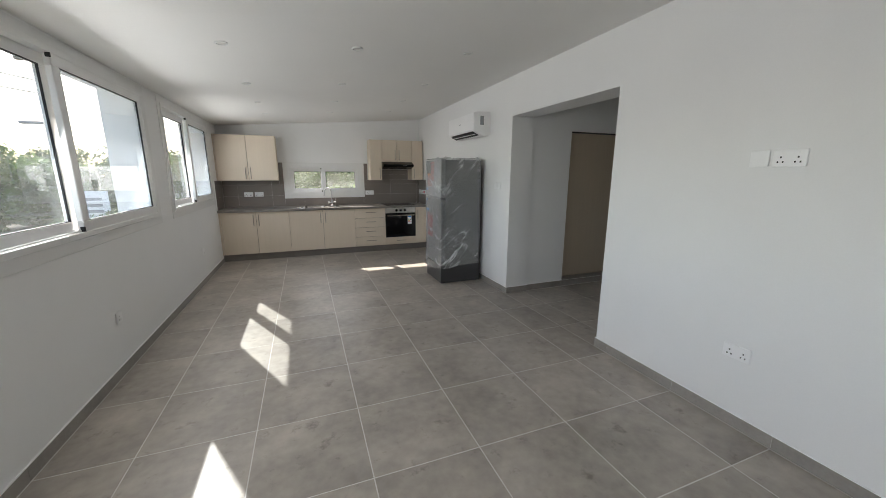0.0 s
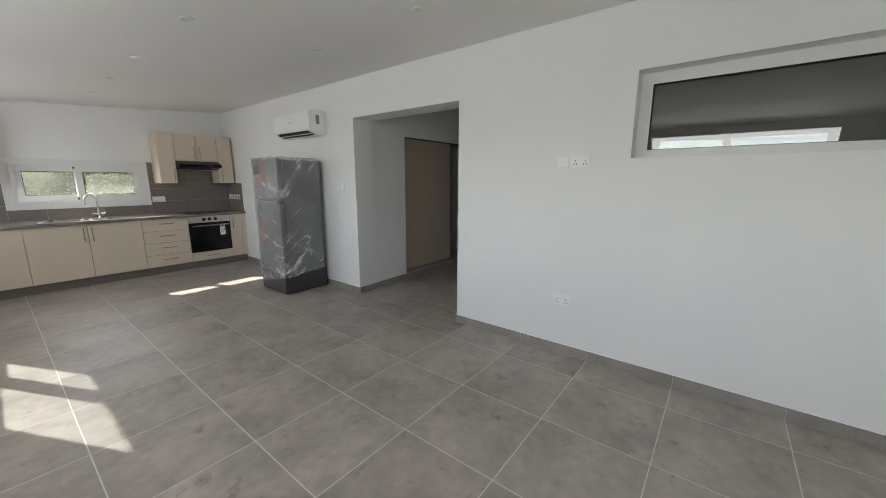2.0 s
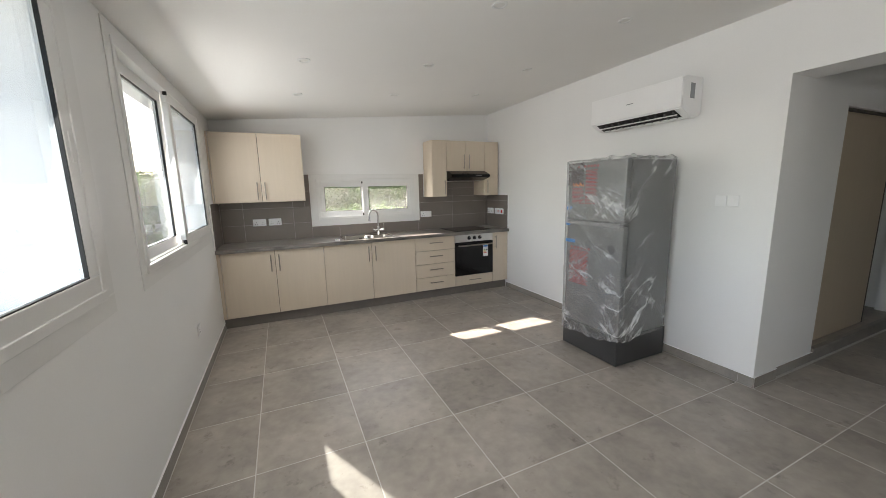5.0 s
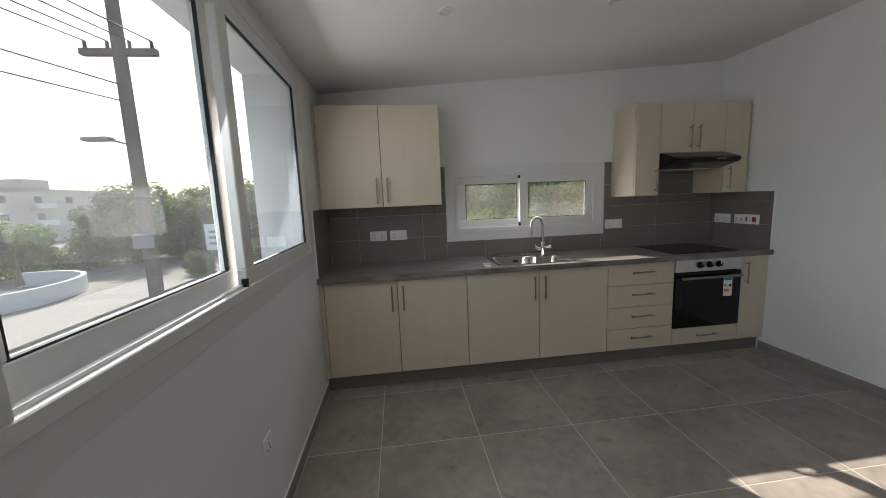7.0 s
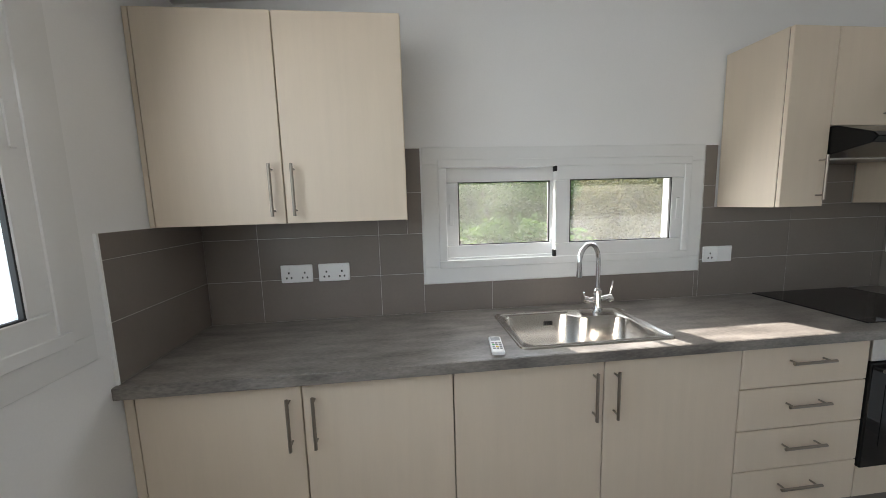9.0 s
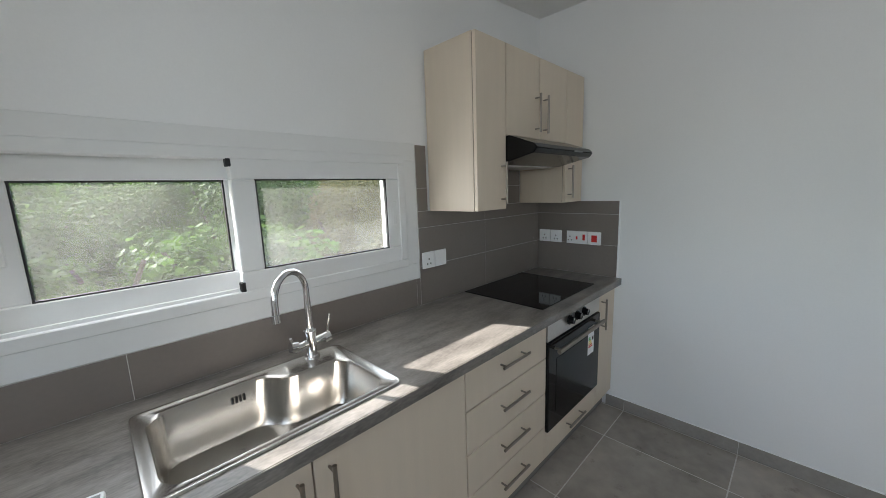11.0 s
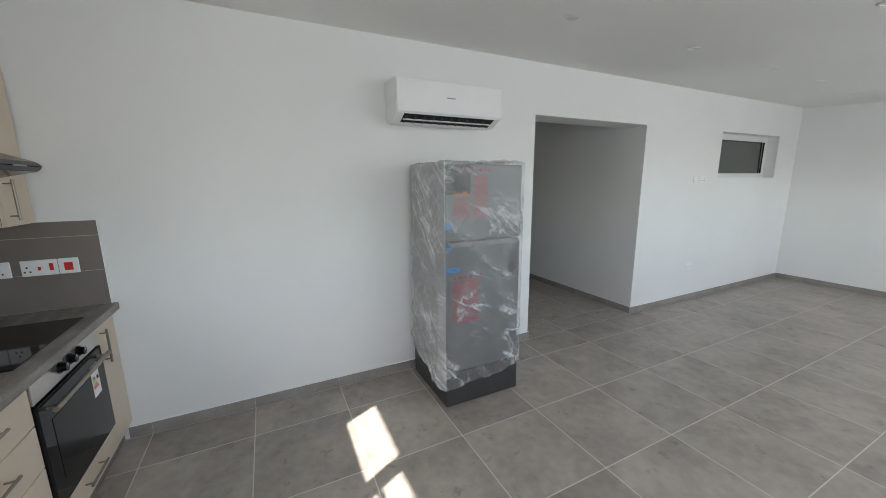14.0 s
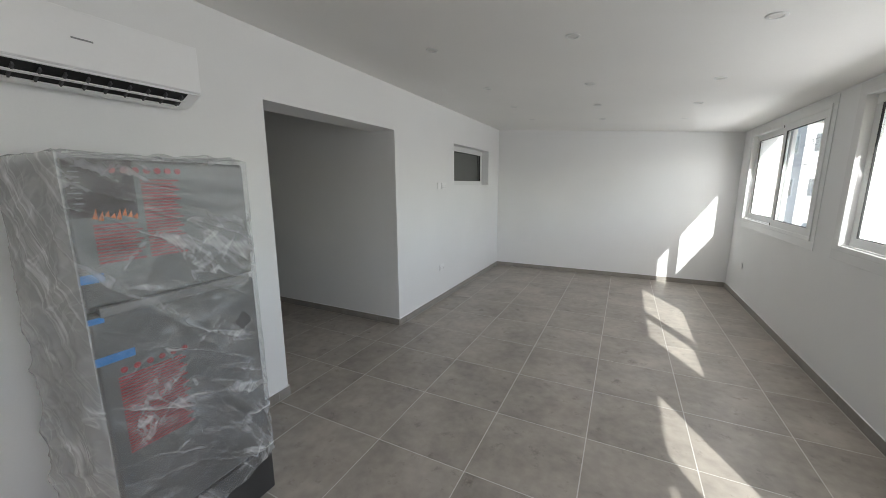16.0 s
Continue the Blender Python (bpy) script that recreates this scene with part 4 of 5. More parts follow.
def times(a, k):
    m = fn.new("ShaderNodeMath")
    m.operation = "MULTIPLY"
    fl_.new(a, m.inputs[0])
    if isinstance(k, float):
        m.inputs[1].default_value = k
    else:
        fl_.new(k, m.inputs[1])
    return m.outputs[0]


c1 = crease(1.0, (0.35, -0.75, 0.0), (0.8, 0.7, 0.105), 24.0, 0.35)
c2 = crease(1.0, (-0.55, -0.95, 0.0), (0.6, 0.45, 0.065), 30.0, 0.5)
c3 = crease(1.0, (0.9, 0.7, 0.0), (0.5, 0.5, 0.085), 28.0, 0.4)
soft, spread = fn.new("ShaderNodeTexNoise"), fn.new("ShaderNodeMapRange")
soft.inputs["Scale"].default_value, soft.inputs["Detail"].default_value = 3.4, 4
fl_.new(ftc.outputs["Object"], soft.inputs["Vector"])
spread.inputs[1].default_value, spread.inputs[2].default_value, spread.inputs[3].default_value, spread.inputs[4].default_value = 0.35, 0.68, 0.06, 0.16
fl_.new(soft.outputs[0], spread.inputs[0])
# creases gather where the film hangs loose, low down and in patches
fsep, lowz, patches = fn.new("ShaderNodeSeparateXYZ"), fn.new("ShaderNodeMapRange"), fn.new("ShaderNodeMapRange")
fl_.new(ftc.outputs["Object"], fsep.inputs[0])
fl_.new(fsep.outputs[2], lowz.inputs[0])
lowz.inputs[1].default_value, lowz.inputs[2].default_value, lowz.inputs[3].default_value, lowz.inputs[4].default_value = 0.40, 1.20, 0.50, 0.30
patches.inputs[1].default_value, patches.inputs[2].default_value, patches.inputs[3].default_value, patches.inputs[4].default_value = 0.40, 0.60, 0.16, 1.0
fl_.new(soft.outputs[0], patches.inputs[0])
lines = plus(c1, plus(times(c2, 0.5), times(c3, 0.45)))
# and the film is bunched on the side away from the kitchen
bunch = fn.new("ShaderNodeMapRange")
bunch.inputs[1].default_value, bunch.inputs[2].default_value, bunch.inputs[3].default_value, bunch.inputs[4].default_value = FY0 - 0.006, FY0 + 0.004, 1.35, 1.0
fl_.new(fsep.outputs[1], bunch.inputs[0])
veil = plus(times(times(times(lines, bunch.outputs[0]), lowz.outputs[0]), patches.outputs[0]), spread.outputs[0])
# extra pale veil imitates the window light on the side towards the kitchen
double = fn.new("ShaderNodeMapRange")
double.inputs[1].default_value, double.inputs[2].default_value, double.inputs[3].default_value, double.inputs[4].default_value = FY1 + 0.002, FY1 + 0.009, 0.0, 0.36
fl_.new(fsep.outputs[1], double.inputs[0])
veil = plus(veil, double.outputs[0])
fl_.new(lines, fbp.inputs["Height"])
fbp.inputs["Strength"].default_value, fbp.inputs["Distance"].default_value = 0.7, 0.007
for s in (gl, df):
    fl_.new(fbp.outputs[0], s.inputs["Normal"])
fl_.new(veil, m1.inputs[0])
fl_.new(tr.outputs[0], m1.inputs[1])
fl_.new(df.outputs[0], m1.inputs[2])
m2.inputs[0].default_value = 0.055
fl_.new(m1.outputs[0], m2.inputs[1])
fl_.new(gl.outputs[0], m2.inputs[2])
fl_.new(m2.outputs[0], fn["Material Output"].inputs[0])


def ridge(a, b):
    """Sharp-crested folds, 0 to 1."""
    return (1 - abs(noise.noise(Vector((a, b, 1.7)))) * 2.0) ** 3


def film():
    """A loose bag over the fridge: film round the four sides with diagonal folds, and a crumpled top."""
    bm = bmesh.new()
    x0, x1, y0, y1 = FX0 - 0.010, FX1 - 0.030, FY0 - 0.008, FY1 + 0.010
    na, nz = 84, 210
    per = [(x0, y1 + (y0 - y1) * k / na) for k in range(na)] + [(x0 + (x1 - x0) * k / na, y0) for k in range(na)]
    per += [(x1, y0 + (y1 - y0) * k / na) for k in range(na)] + [(x1 + (x0 - x1) * k / na, y1) for k in range(na)]
    rows = []
    n = len(per)
    for j in range(nz + 1):
        t = j / nz
        row = []
        for k, (x, y) in enumerate(per):
            u = k / n
            f = u * 4 % 1
            hem = (0.15 + 0.08 * f, 0.23 + 0.03 * f, 0.26 + 0.05 * f, 0.31 - 0.16 * f)[min(3, int(u * 4))]
            hem += 0.035 * noise.noise(Vector((u * 9, 3.1, 0))) + 0.012 * noise.noise(Vector((u * 41, 7.1, 0)))
            z = hem + (FH + 0.012 - hem) * t
            nx, ny = (-1, 0) if u < 0.25 else (0, -1) if u < 0.5 else (1, 0) if u < 0.75 else (0, 1)
            h = y if nx else x
            low = 1 - t
            o = 0.015 * max(0, ridge(h * 2.6 + z * 3.4 + 3 * nx, z * 1.5 - h * 1.4)) * (0.45 + low * 0.6)
            o += 0.013 * max(0, ridge(h * 3.4 - z * 4.6 + 7, z * 1.4 + h * 1.7)) * (0.40 + low * 0.6)
            o += 0.006 * (0.35 + 0.65 * low) * max(0, ridge(h * 5 + z * 9, z * 2.5 - h * 3 + 4))
            o += 0.0045 * max(0, ridge(h * 4 + z * 15, z * 4 - h * 6 + 9))
            o += 0.015 * low ** 2 * (0.6 + noise.noise(Vector((u * 14, 0, 7))))
            if ny == 1:
                o += 0.02 * low
            edge = min((u * 4) % 1, 1 - (u * 4) % 1)
            row.append(bm.verts.new(Vector((x, y, z)) + Vector((nx, ny, 0)) * o * min(1, edge * 9 + 0.15)))
        rows.append(row)
    for j, (a, b) in enumerate(zip(rows, rows[1:])):
        for k in range(n):
            y, z = (a[k].co.y, a[k].co.z)
            tear = k < na and abs(y - 4.615) < 0.030 - abs(z - 0.985) * 0.38 + 0.012 * math.sin(z * 60) and abs(z - 0.985) < 0.055
            if not tear:
                bm.faces.new((a[k], a[(k + 1) % n], b[(k + 1) % n], b[k]))
    last = rows[-1]
    cx, cy = (x0 + x1) / 2, (y0 + y1) / 2
    for s in (0.93, 0.8, 0.6, 0.3):
        ring = []
        for k, (x, y) in enumerate(per):
            q = Vector((cx + (x - cx) * s, cy + (y - cy) * s, FH + 0.014))
            q.z += abs(noise.noise(Vector((q.x * 11, q.y * 11, 2)))) * 0.035
            ring.append(bm.verts.new(q))
        for k in range(n):
            bm.faces.new((last[k], last[(k + 1) % n], ring[(k + 1) % n], ring[k]))
        last = ring
    bm.faces.new(last)
    bmesh.ops.recalc_face_normals(bm, faces=bm.faces)
    return bm


part("plastic_wrap", film(), M_FILM, fg, "crumpled clear plastic film with a torn hem", smooth=True)

# ---------------------------------------------------------------- corridor things
sd = thing("sliding_door", 3.9, 3.96, 0.1, "beige laminate sliding wardrobe door, half open", "door")
part("panel", bx(3.33, 4.47, 3.965, 3.99, 0.112, 2.015, 0.002, 1), M_BEIGE, sd)
part("edge_strip", bx(4.47, 4.485, 3.962, 3.993, 0.112, 2.015), M_BROWN, sd)
part("edge_strip", bx(3.322, 3.33, 3.962, 3.993, 0.112, 2.015), M_BROWN, sd)
structure("trim_wardrobe_track", bx(3.32, 5.12, 3.93, 4.03, 2.016, 2.03), M_BROWN, "dark sliding door track", "trim")
structure("floor_wardrobe", bx(3.32, 5.20, 3.901, 4.65, -0.01, 0.106), M_TILE, "raised tiled wardrobe floor", "floor")
structure("trim_wardrobe_sill", bx(3.32, 5.12, CORR_N - 0.016, CORR_N + 0.02, 0.082, 0.109, 0.002, 1), M_BASE, "grey tile edge under the wardrobe doors", "trim")
cr = thing("clothes_rail", 4.3, 4.35, 1.75, "chrome clothes rail inside the wardrobe", "rail")
part("rail", cyl((EO, 4.35, 1.75), (5.2, 4.35, 1.75), 0.014, n=12), M_CHROME, cr, smooth=True)
fd = thing("door_1", FAR, 3.050, 0, "closed taupe entrance door in a white frame", "door", kind="structure")
part("leaf", bx(FAR - 0.045, FAR - 0.002, 2.585, 3.425, 0.01, 2.06, 0.003, 1), M_TAUPE, fd)
part("frame", slab((2.520, 3.500), (0.0, 2.13), [(2.580, 3.430, -0.001, 2.065)], FAR - 0.085, FAR - 0.001, px), M_DOOR, fd, "white door frame")
part("lever_handle", join(cyl((FAR - 0.045, 3.385, 1.0), (FAR - 0.10, 3.385, 1.0), 0.011), cyl((FAR - 0.095, 3.385, 1.0), (FAR - 0.095, 3.260, 1.0), 0.010), bx(FAR - 0.051, FAR - 0.044, 3.365, 3.405, 0.90, 1.10, 0.002, 1)), M_CHROME, fd, smooth=True)
part("pull_bar", join(cyl((FAR - 0.09, 3.320, 1.06), (FAR - 0.09, 3.320, 1.42), 0.013), cyl((FAR - 0.045, 3.320, 1.12), (FAR - 0.09, 3.320, 1.12), 0.009), cyl((FAR - 0.045, 3.320, 1.36), (FAR - 0.09, 3.320, 1.36), 0.009)), M_CHROME, fd, "chrome pull bar", smooth=True)
strap = thing("hanging_strap", FAR - 0.06, 3.200, 1.2, "dark brown looped strap hanging on the entrance door", "strap")
loop = [(FAR - 0.062, 3.205 + 0.075 * math.sin(g) * (0.55 + 0.45 * math.cos(g)) + 0.03 * math.cos(g), 1.52 + 0.31 * math.cos(g)) for g in [2 * math.pi * k / 28 for k in range(28)]]
part("band", tube(loop + loop[:1], 0.014, 8), M_STRAP, strap, smooth=True)
part("hook", cyl((FAR - 0.045, 3.235, 1.835), (FAR - 0.085, 3.235, 1.845), 0.008, n=10), M_CHROME, strap, smooth=True)

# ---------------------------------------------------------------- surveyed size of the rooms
ac.location += Vector((0.0, -0.02, -0.033))
ac.scale = (1.14, 1.03, 1.0)
SURVEY = Matrix.Translation((-0.010, -0.038, 0.0)) @ Matrix.Diagonal((1.0215, 1.0155, 1.019, 1.0))
for ob in [o for o in scene.objects if o.parent is None and o.type in ("MESH", "EMPTY")]:
    ob.matrix_basis = SURVEY @ ob.matrix_basis


def sx(v):
    return v * 1.0215 - 0.010


def sy(v):
    return v * 1.0155 - 0.038


W, E, EO, WO, FAR, CORR_END = sx(W), sx(E), sx(EO), sx(WO), sx(FAR), sx(CORR_END)
S, N, NO, OP0, OP1, CORR_N, CORR_S = sy(S), sy(N), sy(NO), sy(OP0), sy(OP1), sy(CORR_N), sy(CORR_S)
floor = structure("floor", bx(W, FAR, S, N, -0.2, -0.0008), M_GROUT, "grey porcelain tile floor with pale grout", "floor")

# ---------------------------------------------------------------- outside
GZ = -3.3
structure("ground", bx(-900, 900, -900, 900, GZ - 1, GZ), M_SAND, "dry sandy open ground", "ground")
structure("road", bx(-14.5, -7.0, -300, 38, GZ, GZ + 0.02), M_ROAD, "worn grey asphalt road", "road")
structure("pavement", bx(-18.6, -14.5, -300, 30, GZ, GZ + 0.14, 0.02, 1), M_PAVE, "pale paved footway with a kerb", "pavement")
structure("wall_house_base", bx(WO, FAR + 0.4, S - 0.3, NO, GZ, -0.2), M_OUT, "white rendered lower storey", "wall")


def leaf_mesh(name, rx, ry, rz, count, size, mat, seed, broad=False):
    rnd = random.Random(seed)
    lumps = []
    for _ in range(16):
        a, h, r = rnd.uniform(0, 2 * math.pi), rnd.uniform(-0.7, 0.9), rnd.uniform(0.25, 0.85)
        k = math.sqrt(max(0.05, 1 - h * h * 0.8))
        lumps.append((Vector((rx * r * k * math.cos(a), ry * r * k * math.sin(a), rz * h)), rnd.uniform(0.28, 0.5)))
    verts, faces = [], []
    for _ in range(count):
        c, lr = rnd.choice(lumps)
        d = Vector((rnd.gauss(0, 1), rnd.gauss(0, 1), rnd.gauss(0, 1))).normalized() * (rnd.random() ** 0.4)
        p = c + Vector((d.x * rx, d.y * ry, d.z * rz)) * lr
        n = (d + Vector((rnd.gauss(0, 0.5), rnd.gauss(0, 0.5), 0.6))).normalized()
        u = n.orthogonal().normalized()
        u = (Matrix.Rotation(rnd.uniform(0, 6.28), 3, n) @ u)
        w = n.cross(u)
        s = size * rnd.uniform(0.6, 1.3)
        ws = s * (0.42 if broad else 0.28)
        i = len(verts)
        verts += [p - u * s * 0.5, p + w * ws - n * s * 0.05, p + u * s * 0.5 - n * s * 0.12, p - w * ws - n * s * 0.05]
        faces += [(i, i + 1, i + 2), (i, i + 2, i + 3)]
    me = bpy.data.meshes.new(name)
    me.from_pydata([tuple(v) for v in verts], [], faces)
    me.materials.append(mat)
    return me


CROWNS = [leaf_mesh("crown", 2.2, 2.2, 1.9, 6500, 0.24, M_LEAF, 5), leaf_mesh("crown", 2.6, 2.2, 1.6, 6500, 0.22, M_LEAF, 9), leaf_mesh("crown", 1.9, 1.9, 2.1, 6000, 0.26, M_LEAF2, 13)]
NEAR = [leaf_mesh("crown", 2.2, 2.2, 1.9, 32000, 0.085, M_LEAF, 25), leaf_mesh("crown", 2.4, 2.2, 1.8, 32000, 0.08, M_LEAF2, 29), leaf_mesh("crown", 2.3, 2.2, 1.9, 32000, 0.08, M_DRY, 33)]
DRY = leaf_mesh("crown", 1.2, 1.0, 1.0, 9000, 0.065, M_DRY, 37)
FIG = leaf_mesh("crown", 1.2, 1.0, 1.0, 6500, 0.095, M_LEAF2, 21, True)


def tree(x, y, z, h, which, scale=1.0, label="olive green bushy tree in full leaf", name="tree", mesh=None):
    e = thing(name, x, y, z, label, "tree", "trees outside")
    rnd = random.Random(int(x * 31 + y * 17))
    limbs = [cyl((x, y, z - 0.2), (x + 0.1, y, z + h * 0.55), 0.14 * scale, 0.08 * scale, n=8)]
    for k in range(5):
        a = rnd.uniform(0, 6.28)
        limbs.append(cyl((x + 0.08, y, z + h * (0.3 + 0.05 * k)), (x + 0.9 * scale * math.cos(a), y + 0.9 * scale * math.sin(a), z + h * (0.7 + 0.05 * k)), 0.05 * scale, 0.02 * scale, n=6))
    part("trunk", join(*limbs), M_BARK, e)
    c = new("crown", mesh or CROWNS[which])
    c.parent = e
    c.location = (0, 0, h * 0.72)
    c.rotation_euler = (0, 0, rnd.uniform(0, 6.28))
    k = scale * rnd.uniform(0.9, 1.15)
    c.scale = (k, k, k * 0.95)
    return e


# thicket behind the kitchen window
rt = random.Random(4)
for k in range(9):
    tree(-0.6 + k * 1.25 + rt.uniform(-0.3, 0.3), 14.0 + rt.uniform(-0.8, 1.2) + (k % 2) * 1.8, GZ, 5.3 + rt.uniform(-0.4, 0.5), 0, mesh=NEAR[2 if k > 3 and k % 3 else k % 2])
for k in range(8):
    tree(-2.5 + k * 2.4 + rt.uniform(-0.6, 0.6), 21 + rt.uniform(-1, 2), GZ, 6.2 + rt.uniform(-0.4, 0.5), k % 2, 1.3)
for k, (x, y) in enumerate(((-0.4, 10.9), (0.6, 11.3), (1.5, 11.0))):
    tree(x, y, GZ, 4.75 + 0.15 * (k % 2), 2, 1.0, "broad-leaved fig bush near the kitchen window", "fig_tree", FIG)
for k, (x, y) in enumerate(((2.6, 11.1), (3.6, 11.5), (4.8, 12.0))):
    tree(x, y, GZ, 4.7 + 0.15 * (k % 2), 2, 1.0, "dry tan bush near the kitchen window", "bush", DRY)
# green belts across the open ground
for k in range(24):
    g = radians(8 + 4.3 * k)
    r = 47 + rt.uniform(-2.5, 2.5)
    if 37 < math.degrees(g) < 62:
        tree(-r * math.sin(g), 3 + r * math.cos(g), GZ, 2.6, k % 3, 1.2, "low olive green bush beside the yard")
    else:
        tree(-r * math.sin(g), 3 + r * math.cos(g), GZ, 4.2 + rt.uniform(-0.4, 0.5), k % 3, 1.85)
for k in range(20):
    g = radians(6 + 5.2 * k)
    r = 62 + rt.uniform(-3, 3)
    if not 36 < math.degrees(g) < 62:
        tree(-r * math.sin(g), 3 + r * math.cos(g), GZ, 5.2 + rt.uniform(-0.5, 0.6), k % 2, 1.8)
for k in range(16):
    g = radians(14 + 4.5 * k)
    r = 36 + rt.uniform(-4, 4)
    if not 30 < math.degrees(g) < 52:
        tree(-r * math.sin(g), 3 + r * math.cos(g), GZ, 1.2, k % 2, 0.6, "low dusty green shrub on open ground", "shrub")

# utility pole with street lamp and wires
PX, PY = -4.88, 11.0
pole = thing("utility_pole", PX, PY, GZ, "weathered timber utility pole with wires", "pole")
part("post", cyl((PX, PY, GZ - 0.3), (PX, PY, GZ + 8.2), 0.125, 0.09, n=14), M_POLE, pole, smooth=True)
part("crossarm", bx(PX - 0.55, PX + 0.55, PY - 0.05, PY + 0.05, GZ + 7.2, GZ + 7.30), M_POLE, pole)
for k in range(4):
    part("insulator", cyl((PX - 0.48 + k * 0.32, PY, GZ + 7.30), (PX - 0.48 + k * 0.32, PY, GZ + 7.42), 0.03, 0.025, n=10), M_DARK, pole)
part("sign_plate", bx(PX - 0.16, PX + 0.16, PY - 0.14, PY - 0.125, GZ + 4.15, GZ + 4.38), M_GREY, pole)
lampt = part("lamp_arm", tube([(PX, PY, GZ + 5.83), (PX - 0.12, PY - 0.04, GZ + 5.86), (PX - 0.24, PY - 0.08, GZ + 5.90)], 0.02, 8), M_GREY, pole)
part("lamp_head", bx(PX - 0.64, PX - 0.22, PY - 0.20, PY - 0.04, GZ + 5.88, GZ + 5.95, 0.025, 2), M_GREY, lampt, "grey street lamp head")
for k in range(6):
    wz = GZ + (7.42 if k < 4 else 6.75 - 0.25 * (k - 4))
    wx = PX - 0.48 + k * 0.32 if k < 4 else PX
    wpts = []
    for i in range(25):
        t = i / 24
        wpts.append((wx - 3.5 * t, PY - 45 * t, wz - 4 * 0.8 * t * (1 - t)))
    part("wire", tube(wpts, 0.012, 5), M_BLACK, pole)

# round white garden wall with its yard
gw = thing("garden_wall", -22, 27, GZ, "low white curved garden wall round a yard", "wall")
bm = bmesh.new()
pts = [(-21.0, 8.0)]
for k in range(25):
    a = -0.5 + k / 24 * 2.4
    pts.append((-25.0 + 5.0 * math.cos(a), 26.5 + 5.5 * math.sin(a)))
prof = []
for i, (x, y) in enumerate(pts):
    d = Vector((pts[min(i + 1, len(pts) - 1)][0] - pts[max(i - 1, 0)][0], pts[min(i + 1, len(pts) - 1)][1] - pts[max(i - 1, 0)][1])).normalized()
    nn = Vector((d.y, -d.x)) * 0.12
    prof.append([bm.verts.new((x + s * nn.x, y + s * nn.y, z)) for s, z in ((1, GZ), (1, GZ + 0.95), (-1, GZ + 0.95), (-1, GZ))])
for a, b in zip(prof, prof[1:]):
    for k in range(4):
        bm.faces.new((a[k], a[(k + 1) % 4], b[(k + 1) % 4], b[k]))
bm.faces.new(prof[0])
bm.faces.new(prof[-1])
bmesh.ops.recalc_face_normals(bm, faces=bm.faces)
part("wall", bm, M_OUT, gw)
pr = thing("parasol", -22.5, 27.5, GZ, "closed grey garden parasol", "parasol")
part("pole", cyl((-22.5, 27.5, GZ), (-22.5, 27.5, GZ + 2.3), 0.025, n=8), M_GREY, pr)
part("canopy", cyl((-22.5, 27.5, GZ + 0.8), (-22.5, 27.5, GZ + 2.25), 0.2, 0.04, n=10), M_POLE, pr)
for k, (x, y) in enumerate(((-22.2, 25.6), (-23.4, 26.6), (-22.8, 24.0))):
    bn = thing("garden_bench", x, y, GZ, "dark slatted garden bench in the yard", "bench", "garden furniture")
    part("seat", bx(x - 0.6, x + 0.6, y - 0.22, y + 0.22, GZ + 0.4, GZ + 0.45), M_PLANT, bn)
    part("backrest", bx(x - 0.6, x + 0.6, y - 0.25, y - 0.2, GZ + 0.45, GZ + 0.85), M_PLANT, bn)
    for dx in (-0.5, 0.5):
        for dy in (-0.18, 0.18):
            part("leg", bx(x + dx - 0.03, x + dx + 0.03, y + dy - 0.03, y + dy + 0.03, GZ, GZ + 0.4), M_PLANT, bn)


def car(x, y, yaw):
    e = thing("parked_car", x, y, GZ, "silver hatchback car parked in the yard", "car")
    m = pose(x, y, GZ, 0, 0, yaw)
    prof = ((-2.0, 0.3), (-2.05, 0.75), (-1.7, 0.95), (-1.2, 1.42), (0.4, 1.45), (1.1, 0.98), (1.95, 0.82), (2.05, 0.4), (2.0, 0.28))
    bm = bmesh.new()
    l = [[bm.verts.new((px_, s * (0.82 if pz_ < 1.0 else 0.66), pz_)) for px_, pz_ in prof] for s in (-1, 1)]
    n = len(prof)
    for k in range(n):
        bm.faces.new((l[0][k], l[0][(k + 1) % n], l[1][(k + 1) % n], l[1][k]))
    bm.faces.new(l[0])
    bm.faces.new(l[1])
    bmesh.ops.recalc_face_normals(bm, faces=bm.faces)
    bmesh.ops.bevel(bm, geom=bm.edges[:], offset=0.05, segments=2, affect="EDGES")
    part("body", placed(bm, m), M_CAR, e, smooth=True)
    for s in (-1, 1):
        part("side_window", placed(bx(-1.05, 0.6, s * 0.76 - 0.01, s * 0.76 + 0.01, 1.0, 1.35), m), M_PANE, e)
        for wx in (-1.25, 1.3):
            wh = part("wheel", placed(cyl((wx, s * 0.68, 0.31), (wx, s * 0.84, 0.31), 0.31, n=20), m), M_BLACK, e)
            part("rim", placed(cyl((wx, s * 0.83, 0.31), (wx, s * 0.85, 0.31), 0.19, n=16), m), M_GREY, wh)
    return e


car(-25.5, 23.5, 60)

sb = thing("notice_board", -14.5, 34, GZ, "white notice board on two posts", "sign")
for s in (-0.7, 0.7):
    part("post", cyl((-14.5 + s, 34, GZ), (-14.5 + s, 34, GZ + 3.5), 0.05, n=8), M_GREY, sb)
part("board", bx(-15.5, -13.5, 33.93, 33.96, GZ + 1.6, GZ + 3.6), M_PLASTIC, sb)
for k in range(3):
    part("text_bar", bx(-15.2, -13.9, 33.91, 33.929, GZ + 2.0 + k * 0.45, GZ + 2.2 + k * 0.45), M_GREY, sb)


